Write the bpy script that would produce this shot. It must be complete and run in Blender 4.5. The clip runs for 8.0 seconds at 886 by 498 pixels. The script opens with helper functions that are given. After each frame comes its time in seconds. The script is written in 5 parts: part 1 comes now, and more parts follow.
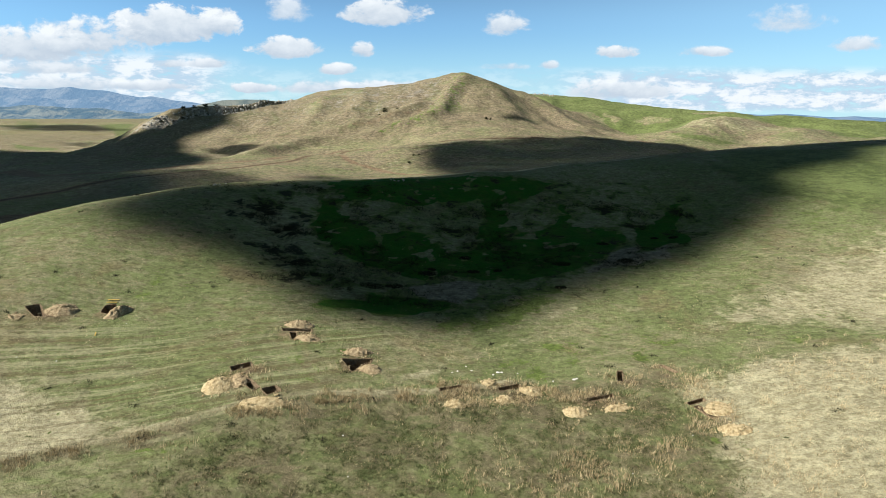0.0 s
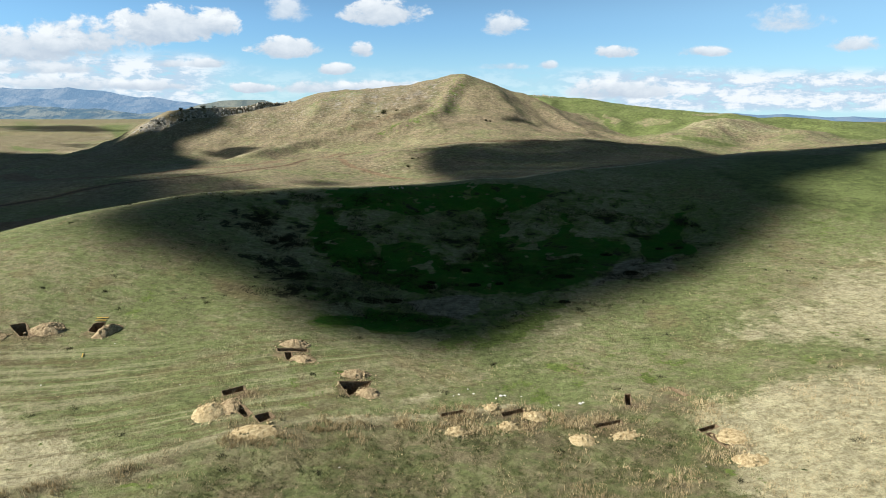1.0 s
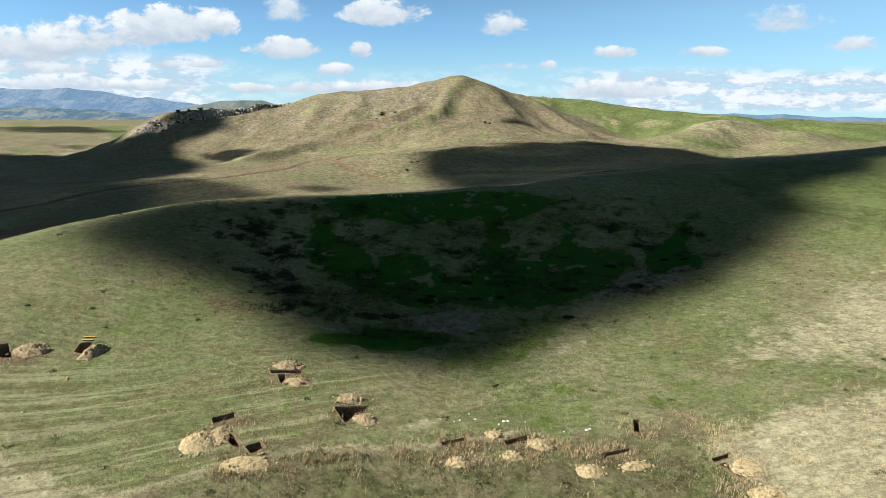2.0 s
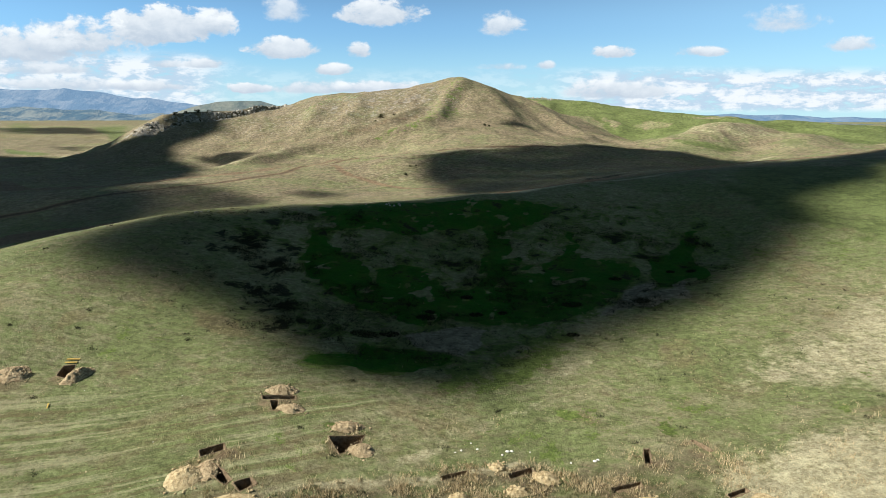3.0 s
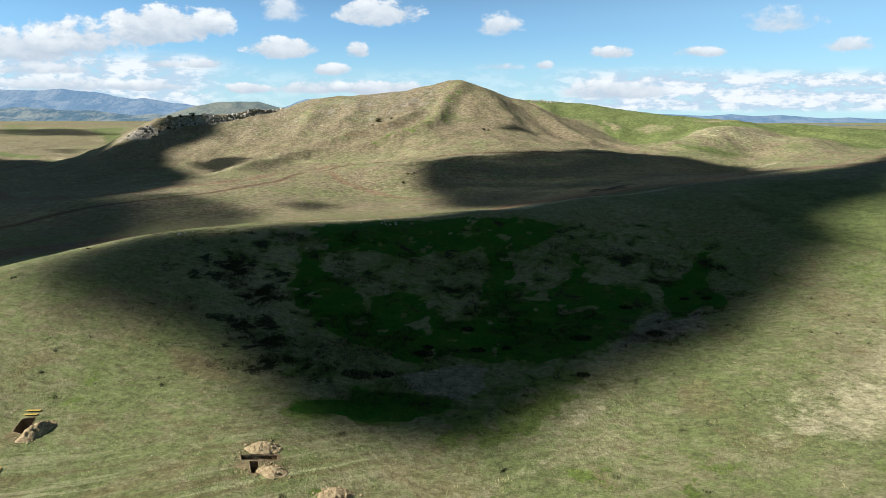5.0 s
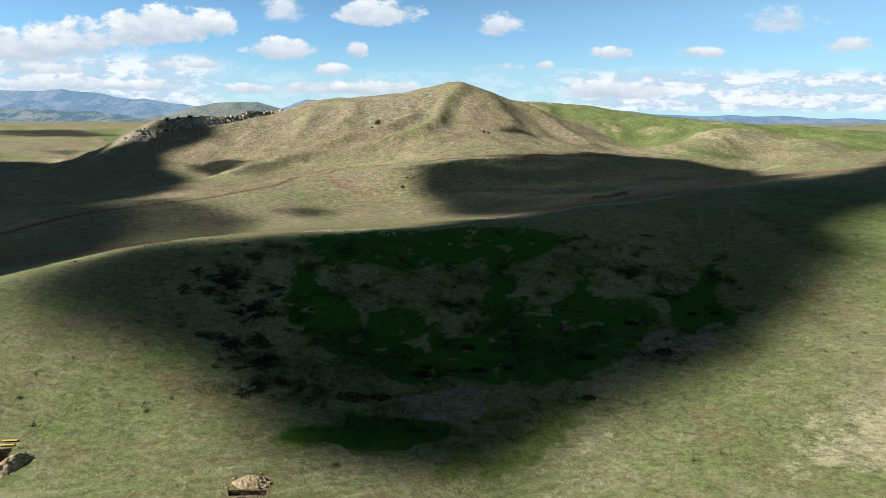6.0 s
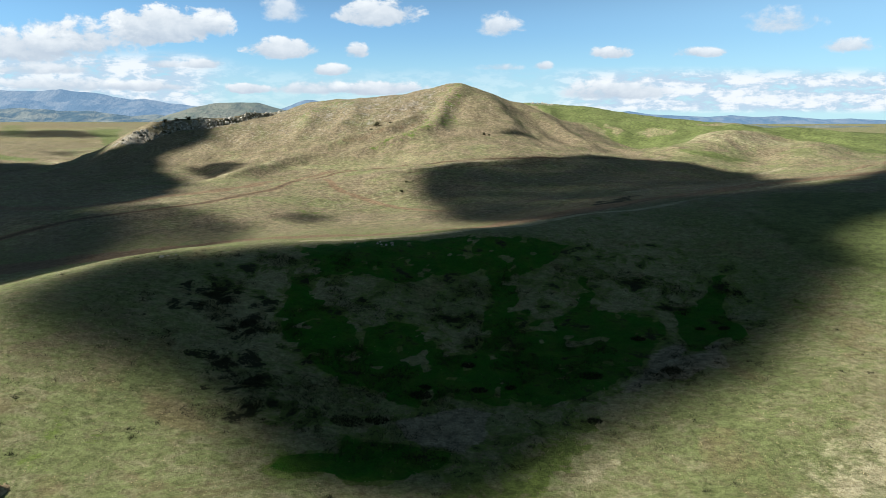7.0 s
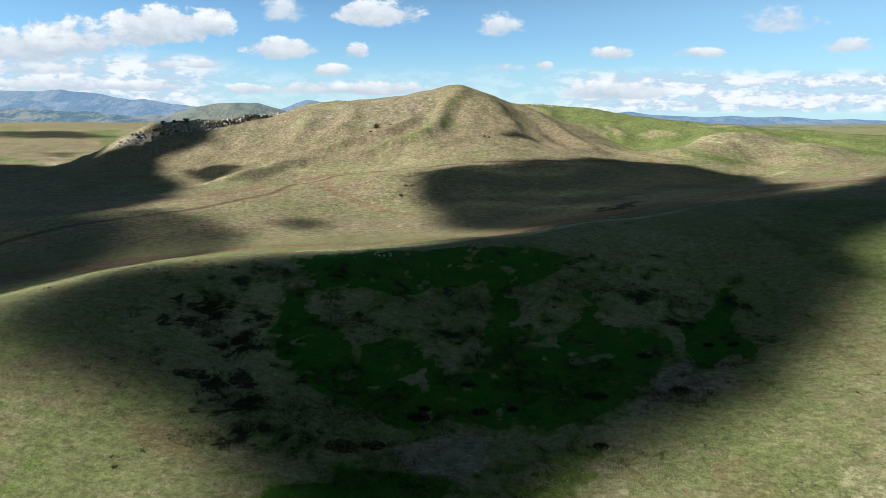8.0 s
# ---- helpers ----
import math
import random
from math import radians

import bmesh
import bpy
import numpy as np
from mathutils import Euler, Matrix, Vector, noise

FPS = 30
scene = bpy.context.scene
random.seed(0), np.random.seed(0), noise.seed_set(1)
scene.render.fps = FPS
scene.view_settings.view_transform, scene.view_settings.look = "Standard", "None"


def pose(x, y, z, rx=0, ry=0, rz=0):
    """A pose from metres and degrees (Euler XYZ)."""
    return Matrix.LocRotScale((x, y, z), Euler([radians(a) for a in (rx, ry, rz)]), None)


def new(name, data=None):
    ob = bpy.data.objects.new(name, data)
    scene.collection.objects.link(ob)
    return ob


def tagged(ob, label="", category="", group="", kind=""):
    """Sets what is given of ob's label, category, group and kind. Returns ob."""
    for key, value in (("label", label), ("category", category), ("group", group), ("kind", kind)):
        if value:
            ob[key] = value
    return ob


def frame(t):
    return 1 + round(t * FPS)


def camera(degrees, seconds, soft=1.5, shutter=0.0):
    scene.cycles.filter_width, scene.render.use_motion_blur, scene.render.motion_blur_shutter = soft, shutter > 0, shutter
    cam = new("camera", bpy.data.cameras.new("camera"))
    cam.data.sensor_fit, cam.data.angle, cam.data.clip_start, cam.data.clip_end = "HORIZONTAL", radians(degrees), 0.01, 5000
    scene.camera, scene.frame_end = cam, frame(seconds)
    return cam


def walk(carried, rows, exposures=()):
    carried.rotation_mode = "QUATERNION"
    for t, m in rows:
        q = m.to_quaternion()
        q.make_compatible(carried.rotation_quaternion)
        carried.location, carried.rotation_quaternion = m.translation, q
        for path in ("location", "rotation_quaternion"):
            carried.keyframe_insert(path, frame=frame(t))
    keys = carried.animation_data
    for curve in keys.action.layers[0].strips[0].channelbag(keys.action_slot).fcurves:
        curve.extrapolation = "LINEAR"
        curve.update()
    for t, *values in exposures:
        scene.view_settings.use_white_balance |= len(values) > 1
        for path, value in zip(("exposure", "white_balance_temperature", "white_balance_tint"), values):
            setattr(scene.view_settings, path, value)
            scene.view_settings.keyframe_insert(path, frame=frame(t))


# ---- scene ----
# a drone climbing forwards over a hollow; x to the right, y ahead, z up, z = 0 at the test pits
cam = camera(73.7, 8.0, soft=0.75)
METRES, EYE, TILT, LEAN, TURN = 30.0, 30.0, -12.6, 0.0, 0.0
ROWS = [
    (0.0, 0.0000, 0.0000, 0.0000, 0.00, 0.00, 0.00),
    (0.5, -0.0042, 0.0487, 0.0374, -0.04, 0.00, 0.01),
    (1.0, -0.0072, 0.1002, 0.0779, -0.09, 0.00, 0.03),
    (1.5, -0.0090, 0.1518, 0.1160, -0.14, 0.00, 0.05),
    (3.0, -0.0165, 0.3275, 0.2363, -0.30, 0.02, 0.13),
    (3.5, -0.0172, 0.3879, 0.2761, -0.36, 0.02, 0.14),
    (4.0, -0.0173, 0.4508, 0.3181, -0.40, 0.02, 0.15),
    (4.5, -0.0179, 0.5146, 0.3581, -0.43, 0.02, 0.15),
    (6.0, -0.0146, 0.7081, 0.4797, -0.46, 0.05, 0.14),
    (6.5, -0.0131, 0.7686, 0.5171, -0.47, 0.06, 0.13),
    (7.0, -0.0100, 0.8288, 0.5542, -0.47, 0.06, 0.13),
    (7.5, -0.0071, 0.8867, 0.5905, -0.48, 0.07, 0.12),
    (8.0, -0.0058, 0.9459, 0.6301, -0.47, 0.07, 0.11),
]
walk(cam, [(t, pose(0, 0, EYE, TILT, LEAN, TURN) @ pose(METRES * x, METRES * y, METRES * z, 90 + pitch, roll, yaw)) for t, x, y, z, yaw, pitch, roll in ROWS])

# ---- world, sun and exposure ----
SUN_TURN, SUN_HIGH = -8.0, 38.0  # degrees ahead of due left, and above the horizon
sun_way = Vector((-math.cos(radians(SUN_HIGH)) * math.cos(radians(SUN_TURN)), math.cos(radians(SUN_HIGH)) * math.sin(radians(SUN_TURN)), math.sin(radians(SUN_HIGH))))
sun = new("sun", bpy.data.lights.new("sun", "SUN"))
sun.data.energy, sun.data.angle, sun.data.color = 5.0, radians(0.55), (1.0, 0.94, 0.83)
scene.view_settings.exposure = 1.23
sun.matrix_world = Matrix.Translation((0, 0, 300)) @ (-sun_way).to_track_quat("-Z", "Y").to_matrix().to_4x4()


class Graph:
    """Short ways to lay shader nodes."""

    def __init__(self, tree):
        self.tree = tree

    def put(self, kind, **settings):
        node = self.tree.nodes.new(kind)
        for key, value in settings.items():
            setattr(node, key, value)
        return node

    def join(self, value, socket):
        if isinstance(value, bpy.types.NodeSocket):
            self.tree.links.new(value, socket)
        else:
            socket.default_value = value

    def math(self, op, a, b=0.0, c=0.0, clamp=False):
        node = self.put("ShaderNodeMath", operation=op, use_clamp=clamp)
        for value, socket in zip((a, b, c), node.inputs):
            self.join(value, socket)
        return node.outputs[0]

    def mix(self, f, a, b):
        node = self.put("ShaderNodeMix", data_type="RGBA")
        self.join(f, node.inputs[0])
        self.join(a if isinstance(a, bpy.types.NodeSocket) else (*a, 1), node.inputs[6])
        self.join(b if isinstance(b, bpy.types.NodeSocket) else (*b, 1), node.inputs[7])
        return node.outputs[2]

    def span(self, value, a, b, c=0.0, d=1.0, smoothly=True):
        node = self.put("ShaderNodeMapRange", interpolation_type="SMOOTHSTEP" if smoothly else "LINEAR")
        for v, k in zip((value, a, b, c, d), range(5)):
            self.join(v, node.inputs[k])
        return node.outputs[0]

    def noise(self, where, scale, detail=4.0, rough=0.55, twist=0.0):
        node = self.put("ShaderNodeTexNoise")
        self.join(where, node.inputs["Vector"])
        for key, value in (("Scale", scale), ("Detail", detail), ("Roughness", rough), ("Distortion", twist)):
            node.inputs[key].default_value = value
        return node.outputs["Fac"]

    def vec(self, x, y, z=0.0):
        node = self.put("ShaderNodeCombineXYZ")
        for value, socket in zip((x, y, z), node.inputs):
            self.join(value, socket)
        return node.outputs[0]


# fair-weather clouds of the far sky: across, up (both over the distance ahead), half width, half height, softness
CLOUDS = [(-0.445, 0.1381, 0.098, 0.034, 0.5), (-0.363, 0.1443, 0.034, 0.026, 0.7), (-0.581, 0.1195, 0.1, 0.036, 0.8), (-0.678, 0.108, 0.13, 0.034, 0.8), (-0.247, 0.1655, 0.035, 0.026, 1.2),
          (-0.097, 0.1593, 0.066, 0.026, 0.7), (-0.25, 0.1062, 0.056, 0.021, 0.6), (-0.13, 0.1035, 0.022, 0.015, 0.7), (0.1, 0.1416, 0.04, 0.022, 1.0), (-0.174, 0.0743, 0.032, 0.011, 0.7),
          (-0.312, 0.0451, 0.04, 0.01, 0.7), (-0.194, 0.046, 0.085, 0.013, 1.0), (-0.376, 0.0841, 0.034, 0.01, 0.8), (-0.443, 0.0832, 0.026, 0.008, 1.0), (-0.484, 0.0487, 0.085, 0.011, 0.8),
          (-0.61, 0.0513, 0.12, 0.013, 1.0), (-0.639, 0.0761, 0.1, 0.012, 1.1), (-0.097, 0.0451, 0.09, 0.013, 0.7), (0.28, 0.1009, 0.036, 0.012, 0.7), (0.426, 0.1018, 0.046, 0.01, 0.9),
          (0.552, 0.1487, 0.06, 0.024, 1.3), (0.668, 0.1133, 0.045, 0.016, 1.0), (0.101, 0.0796, 0.036, 0.008, 1.3), (0.172, 0.0814, 0.018, 0.008, 1.0), (0.29, 0.0407, 0.085, 0.02, 0.8)]
BASE_BRIGHT = 0.05

world = bpy.data.worlds.new("sky")
scene.world = world
world.use_nodes = True
world.node_tree.nodes.clear()
g = Graph(world.node_tree)
sky = g.put("ShaderNodeTexSky", sky_type="NISHITA", sun_disc=False, sun_elevation=radians(SUN_HIGH), sun_rotation=radians(-90 + SUN_TURN), altitude=700, air_density=1.0, dust_density=0.2, ozone_density=3.0)
ways = g.put("ShaderNodeSeparateXYZ")
g.join(g.put("ShaderNodeTexCoord").outputs["Generated"], ways.inputs[0])
ahead = g.math("MAXIMUM", ways.outputs[1], 0.05)
across, up = g.math("DIVIDE", ways.outputs[0], ahead), g.math("DIVIDE", ways.outputs[2], ahead)
place = g.vec(across, g.math("MULTIPLY", up, 1.6))
billow = g.math("SUBTRACT", g.noise(place, 26, 8, 0.62, 0.2), 0.5)
drift = g.math("SUBTRACT", g.noise(place, 7, 4, 0.5), 0.5)
thick, height = None, None
for cu, cv, cw, ch, soft in CLOUDS:
    du = g.math("MULTIPLY_ADD", across, 1 / cw, -cu / cw)
    dv = g.math("MULTIPLY_ADD", up, 1 / ch, -cv / ch)
    low = g.math("MULTIPLY", g.math("MINIMUM", dv, 0), 1.5)
    dv2 = g.math("ADD", g.math("MAXIMUM", dv, 0), low)
    r2 = g.math("ADD", g.math("MULTIPLY", du, du), g.math("MULTIPLY", dv2, dv2))
    d = g.math("ADD", g.math("SUBTRACT", 1.15, r2), g.math("MULTIPLY", billow, 3.7))
    d = g.span(g.math("ADD", d, g.math("MULTIPLY", drift, 0.8)), -0.1, 1.0 * soft)
    d = g.math("MULTIPLY", d, min(1.0, 1.35 - 0.42 * soft))
    h = g.math("MULTIPLY", d, dv)
    thick = d if thick is None else g.math("MAXIMUM", thick, d)
    height = h if height is None else g.math("ADD", height, h)
# the bank of small clouds along the horizon
band = g.noise(g.vec(g.math("MULTIPLY", across, 1.0), g.math("MULTIPLY", up, 3.2)), 17, 8, 0.66, 0.2)
reach = g.math("MULTIPLY", g.span(up, 0.004, 0.016), g.span(g.math("ADD", up, g.math("MULTIPLY", g.span(across, -0.40, -0.25), 0.026)), 0.086, 0.110, 1, 0))
right = g.span(across, 0.12, 0.3)
left = g.math("MULTIPLY", g.span(across, -0.42, -0.30, 1, 0), 0.95)
bank = g.math("MULTIPLY", g.math("MULTIPLY", g.span(band, 0.31, 0.47), reach), g.math("MAXIMUM", g.math("MAXIMUM", right, left), 0.25))
tone = g.put("ShaderNodeMix", data_type="RGBA", blend_type="MULTIPLY")
tone.inputs[0].default_value = 1.0
g.join(sky.outputs[0], tone.inputs[6])
tone.inputs[7].default_value = (0.70, 1.02, 1.22, 1)
blue = tone.outputs[2]
# the blue is darkened almost to black towards the unseen zenith, to deepen shade
deep = g.mix(g.span(ways.outputs[2], 0.13, 0.33, 0.0, 0.97), blue, (0.0, 0.0, 0.06))
# the rest of the sky, beside and behind, carries clouds of the same kind
around = g.noise(g.put("ShaderNodeTexCoord").outputs["Generated"], 3.2, 6, 0.6)
aside = g.math("MULTIPLY", g.span(around, 0.67, 0.78), g.math("MULTIPLY", g.span(ways.outputs[1], 0.35, 0.6, 1, 0), g.span(ways.outputs[2], 0.02, 0.1)))
lit = g.math("ADD", g.math("ADD", g.math("MULTIPLY", height, 0.5), 0.42), g.math("MULTIPLY", billow, 1.3), clamp=True)
tint = g.mix(lit, (4.2, 5.1, 6.2), (7.9, 8.4, 8.8))
haze = g.mix(g.math("ADD", g.span(up, 0.0, 0.14, 0.62, 0.12), g.math("MULTIPLY", g.span(across, -0.15, 0.7, 0.0, 0.22), g.span(up, 0.16, 0.30, 1, 0))), deep, (4.6, 7.2, 8.3))
shown = g.mix(bank, haze, g.mix(g.span(g.math("ADD", band, g.math("MULTIPLY", billow, 0.5)), 0.44, 0.60), (4.6, 6.0, 7.4), (7.8, 8.3, 8.8)))
shown = g.mix(thick, shown, tint)
shown = g.mix(aside, shown, (5.4, 6.2, 7.0))
back = g.put("ShaderNodeBackground")
g.join(shown, back.inputs[0])
back.inputs[1].default_value = BASE_BRIGHT
g.join(back.outputs[0], g.put("ShaderNodeOutputWorld").inputs[0])

# ---- materials ----
def material(name, build, rough=0.95):
    m = bpy.data.materials.new(name)
    m.use_nodes = True
    m.node_tree.nodes.clear()
    k = Graph(m.node_tree)
    shader = k.put("ShaderNodeBsdfPrincipled")
    shader.inputs["Roughness"].default_value = rough
    shader.inputs["Specular IOR Level"].default_value = 0.15
    build(k, shader)
    k.join(shader.outputs[0], k.put("ShaderNodeOutputMaterial").inputs[0])
    return m


def where(k):
    return k.put("ShaderNodeNewGeometry").outputs["Position"]


def mask(k, name):
    return k.put("ShaderNodeAttribute", attribute_name=name).outputs["Fac"]


def bump(k, shader, height, depth, strength=1.0):
    node = k.put("ShaderNodeBump")
    node.inputs["Strength"].default_value, node.inputs["Distance"].default_value = strength, depth
    k.join(height, node.inputs["Height"])
    k.join(node.outputs[0], shader.inputs["Normal"])


def ground_look(k, s):
    p = where(k)
    broad, patch, grain = k.noise(p, 0.035, 4, 0.6), k.noise(p, 0.22, 5, 0.62, 0.4), k.noise(p, 7.0, 4, 0.7)
    long = k.put("ShaderNodeVectorMath", operation="MULTIPLY")
    k.join(p, long.inputs[0])
    long.inputs[1].default_value = (0.75, 1.25, 1.0)
    tuft = k.math("ADD", k.math("MULTIPLY", k.noise(long.outputs[0], 0.95, 6, 0.68, 0.5), 0.62), k.math("MULTIPLY", k.noise(p, 3.4, 4, 0.7), 0.38))
    clump = k.noise(long.outputs[0], 0.42, 7, 0.66, 0.8)
    wild = mask(k, "wild")
    # dry grass from straw to olive, with rust-brown turf between
    straw = k.mix(k.span(tuft, 0.30, 0.70), (0.135, 0.126, 0.064), (0.345, 0.334, 0.200))
    olive = k.mix(k.span(tuft, 0.30, 0.70), (0.070, 0.088, 0.030), (0.198, 0.232, 0.100))
    rust = k.mix(k.span(tuft, 0.30, 0.70), (0.092, 0.070, 0.036), (0.262, 0.206, 0.120))
    base = k.mix(k.span(k.math("ADD", k.math("MULTIPLY", broad, 0.45), k.math("MULTIPLY", clump, 0.55)), 0.40, 0.56), straw, olive)
    base = k.mix(k.math("MULTIPLY", k.span(k.noise(p, 0.085, 7, 0.68, 0.8), 0.53, 0.64), 0.50), base, rust)
    # bleached stubble
    stub = k.mix(k.span(tuft, 0.3, 0.66), (0.188, 0.166, 0.095), (0.470, 0.446, 0.298))
    edge = k.math("ADD", k.math("MULTIPLY", k.math("SUBTRACT", patch, 0.5), 1.3), k.math("MULTIPLY", k.math("SUBTRACT", tuft, 0.5), 0.7))
    base = k.mix(k.span(k.math("ADD", mask(k, "pale"), edge), 0.30, 0.72), base, stub)
    base = k.mix(k.math("MULTIPLY", k.span(k.math("ADD", mask(k, "rust"), edge), 0.40, 0.90), 0.60), base, rust)
    # brown weeds
    mingle = k.math("ADD", k.math("MULTIPLY", grain, 0.35), k.math("ADD", k.math("MULTIPLY", tuft, 0.35), k.math("MULTIPLY", k.noise(p, 0.11, 7, 0.68), 0.3)))
    weed = k.mix(k.span(mingle, 0.38, 0.60), (0.070, 0.066, 0.034), (0.240, 0.208, 0.128))
    weed = k.mix(k.math("MULTIPLY", k.math("SUBTRACT", 1.0, wild), k.span(clump, 0.46, 0.60)), weed, k.mix(k.span(tuft, 0.30, 0.70), (0.060, 0.072, 0.030), (0.170, 0.180, 0.088)))
    base = k.mix(k.span(k.math("ADD", mask(k, "weed"), edge), 0.32, 0.78), base, weed)
    # harrow lines that follow the slope
    xyz = k.put("ShaderNodeSeparateXYZ")
    k.join(p, xyz.inputs[0])
    bend = k.math("ADD", xyz.outputs[0], 50.0)
    row = k.math("SUBTRACT", xyz.outputs[1], k.math("ADD", k.math("MULTIPLY", xyz.outputs[0], 0.22), k.math("MULTIPLY", k.math("MULTIPLY", bend, bend), 0.0032)))
    row = k.math("ADD", row, k.math("MULTIPLY", patch, 1.1))
    line = k.noise(k.vec(row, k.math("MULTIPLY", xyz.outputs[0], 0.035)), 0.85, 4, 0.62)
    lines = k.math("MULTIPLY", mask(k, "comb"), k.span(k.math("ADD", line, k.math("MULTIPLY", tuft, 0.12)), 0.575, 0.68))
    base = k.mix(k.math("MULTIPLY", lines, 0.52), base, (0.360, 0.352, 0.215))
    dip = k.math("MULTIPLY", mask(k, "comb"), k.span(k.math("ADD", line, k.math("MULTIPLY", tuft, 0.12)), 0.53, 0.45))
    base = k.mix(k.math("MULTIPLY", dip, 0.52), base, (0.118, 0.092, 0.046))
    # the far slopes: worn brown turf, greyer and greener hollows
    turf, rough = k.noise(p, 0.055, 9, 0.70, 0.6), k.noise(p, 0.40, 4, 0.70)
    base = k.mix(k.math("MULTIPLY", wild, k.span(turf, 0.46, 0.60, 0.15, 0.85)), base, k.mix(k.span(rough, 0.44, 0.56), (0.102, 0.080, 0.050), (0.262, 0.216, 0.150)))
    base = k.mix(k.math("MULTIPLY", wild, k.span(turf, 0.46, 0.38, 0.0, 0.6)), base, k.mix(k.span(rough, 0.44, 0.56), (0.068, 0.078, 0.036), (0.190, 0.205, 0.100)))
    base = k.mix(k.math("MULTIPLY", wild, k.math("MULTIPLY", k.span(rough, 0.56, 0.64), 0.6)), base, (0.055, 0.050, 0.030))
    base = k.mix(k.math("MULTIPLY", wild, k.math("MULTIPLY", k.span(rough, 0.44, 0.36), 0.5)), base, (0.36, 0.33, 0.24))
    # fresh green grass
    lush = k.mix(k.span(grain, 0.3, 0.7), (0.006, 0.058, 0.001), (0.020, 0.128, 0.004))
    lush = k.mix(k.span(patch, 0.40, 0.66), lush, k.mix(tuft, (0.020, 0.074, 0.003), (0.058, 0.132, 0.012)))
    lush = k.mix(k.span(mask(k, "green"), 0.62, 0.74), k.mix(k.span(tuft, 0.35, 0.65), (0.060, 0.089, 0.020), (0.142, 0.192, 0.050)), lush)
    lace = mask(k, "green")
    lace = k.math("ADD", lace, k.math("MULTIPLY", k.math("MULTIPLY", lace, k.math("SUBTRACT", 1.08, lace)), k.math("MULTIPLY", edge, 9.0)))
    base = k.mix(k.span(lace, 0.42, 0.55), base, lush)
    # bright spring grass of the ridge and the open slopes
    spring = k.mix(k.span(k.math("ADD", k.math("MULTIPLY", clump, 0.6), k.math("MULTIPLY", k.noise(p, 0.05, 5, 0.6), 0.4)), 0.40, 0.60), (0.074, 0.102, 0.030), (0.132, 0.166, 0.060))
    base = k.mix(k.math("MULTIPLY", k.span(k.math("ADD", mask(k, "spring"), k.math("MULTIPLY", edge, 0.55)), 0.36, 0.60), 0.92), base, spring)
    # dead grey tussocks; dark scrub, which also carries painted shade of hollow and ditch
    base = k.mix(k.span(k.math("ADD", mask(k, "scrub_and_shade"), k.math("MULTIPLY", edge, 2.4)), 0.66, 0.95), base, (0.021, 0.024, 0.011))
    base = k.mix(k.span(k.math("ADD", mask(k, "grey"), edge), 0.40, 0.66), base, k.mix(k.span(tuft, 0.35, 0.65), (0.120, 0.108, 0.075), (0.300, 0.270, 0.195)))
    # bare earth of tracks and trampled ground
    earth = k.mix(k.span(tuft, 0.34, 0.66), (0.117, 0.082, 0.050), (0.220, 0.160, 0.103))
    base = k.mix(k.span(k.math("ADD", mask(k, "bare"), k.math("MULTIPLY", edge, 0.8)), 0.34, 0.74), base, earth)
    # stony slope
    chip = k.put("ShaderNodeTexVoronoi", feature="F1")
    chip.inputs["Scale"].default_value = 0.42
    k.join(p, chip.inputs["Vector"])
    stones = k.math("MULTIPLY", k.span(chip.outputs["Distance"], 0.16, 0.30, 1, 0), k.span(mask(k, "rock"), 0.1, 0.8))
    base = k.mix(k.math("MULTIPLY", stones, 0.8), base, (0.327, 0.309, 0.270))
    base = k.mix(k.math("MULTIPLY", k.span(k.math("ADD", mask(k, "rock"), edge), 0.75, 1.1), 0.8), base, k.mix(k.span(tuft, 0.35, 0.65), (0.121, 0.117, 0.110), (0.355, 0.344, 0.323)))
    base = k.mix(k.math("MULTIPLY", k.span(k.math("ADD", mask(k, "rut"), k.math("MULTIPLY", edge, 0.5)), 0.3, 0.8), 0.8), base, (0.075, 0.055, 0.034))
    # fine grain of blades and gaps; coarser tussocks on the far slopes
    near_grain = k.span(k.math("ADD", k.math("MULTIPLY", grain, 0.12), k.math("ADD", k.math("MULTIPLY", k.noise(p, 1.6, 5, 0.72), 0.48), k.math("MULTIPLY", clump, 0.40))), 0.38, 0.62, 0.60, 0.99)
    far_grain = k.math("MULTIPLY", k.span(k.noise(p, 0.42, 6, 0.78, 0.2), 0.36, 0.64, 0.54, 1.16), k.span(k.noise(p, 0.06, 6, 0.66, 0.8), 0.36, 0.64, 0.92, 1.08))
    shade = k.math("ADD", k.math("MULTIPLY", near_grain, k.math("SUBTRACT", 1.0, wild)), k.math("MULTIPLY", far_grain, wild))
    fleck = k.put("ShaderNodeVectorMath", operation="SCALE")
    k.join(base, fleck.inputs[0])
    k.join(shade, fleck.inputs["Scale"])
    base = fleck.outputs[0]
    # small dark weeds and gaps
    spot = k.math("MULTIPLY", k.span(k.noise(p, 2.9, 3, 0.7), 0.615, 0.69), k.span(patch, 0.38, 0.6))
    base = k.mix(k.math("MULTIPLY", spot, 0.5), base, (0.036, 0.036, 0.016))
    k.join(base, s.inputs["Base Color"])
    bump(k, s, k.math("ADD", k.math("ADD", k.math("MULTIPLY", tuft, 0.8), k.math("MULTIPLY", grain, 0.35)), k.math("MULTIPLY", k.noise(p, 0.16, 5, 0.6), 1.6)), 0.55)


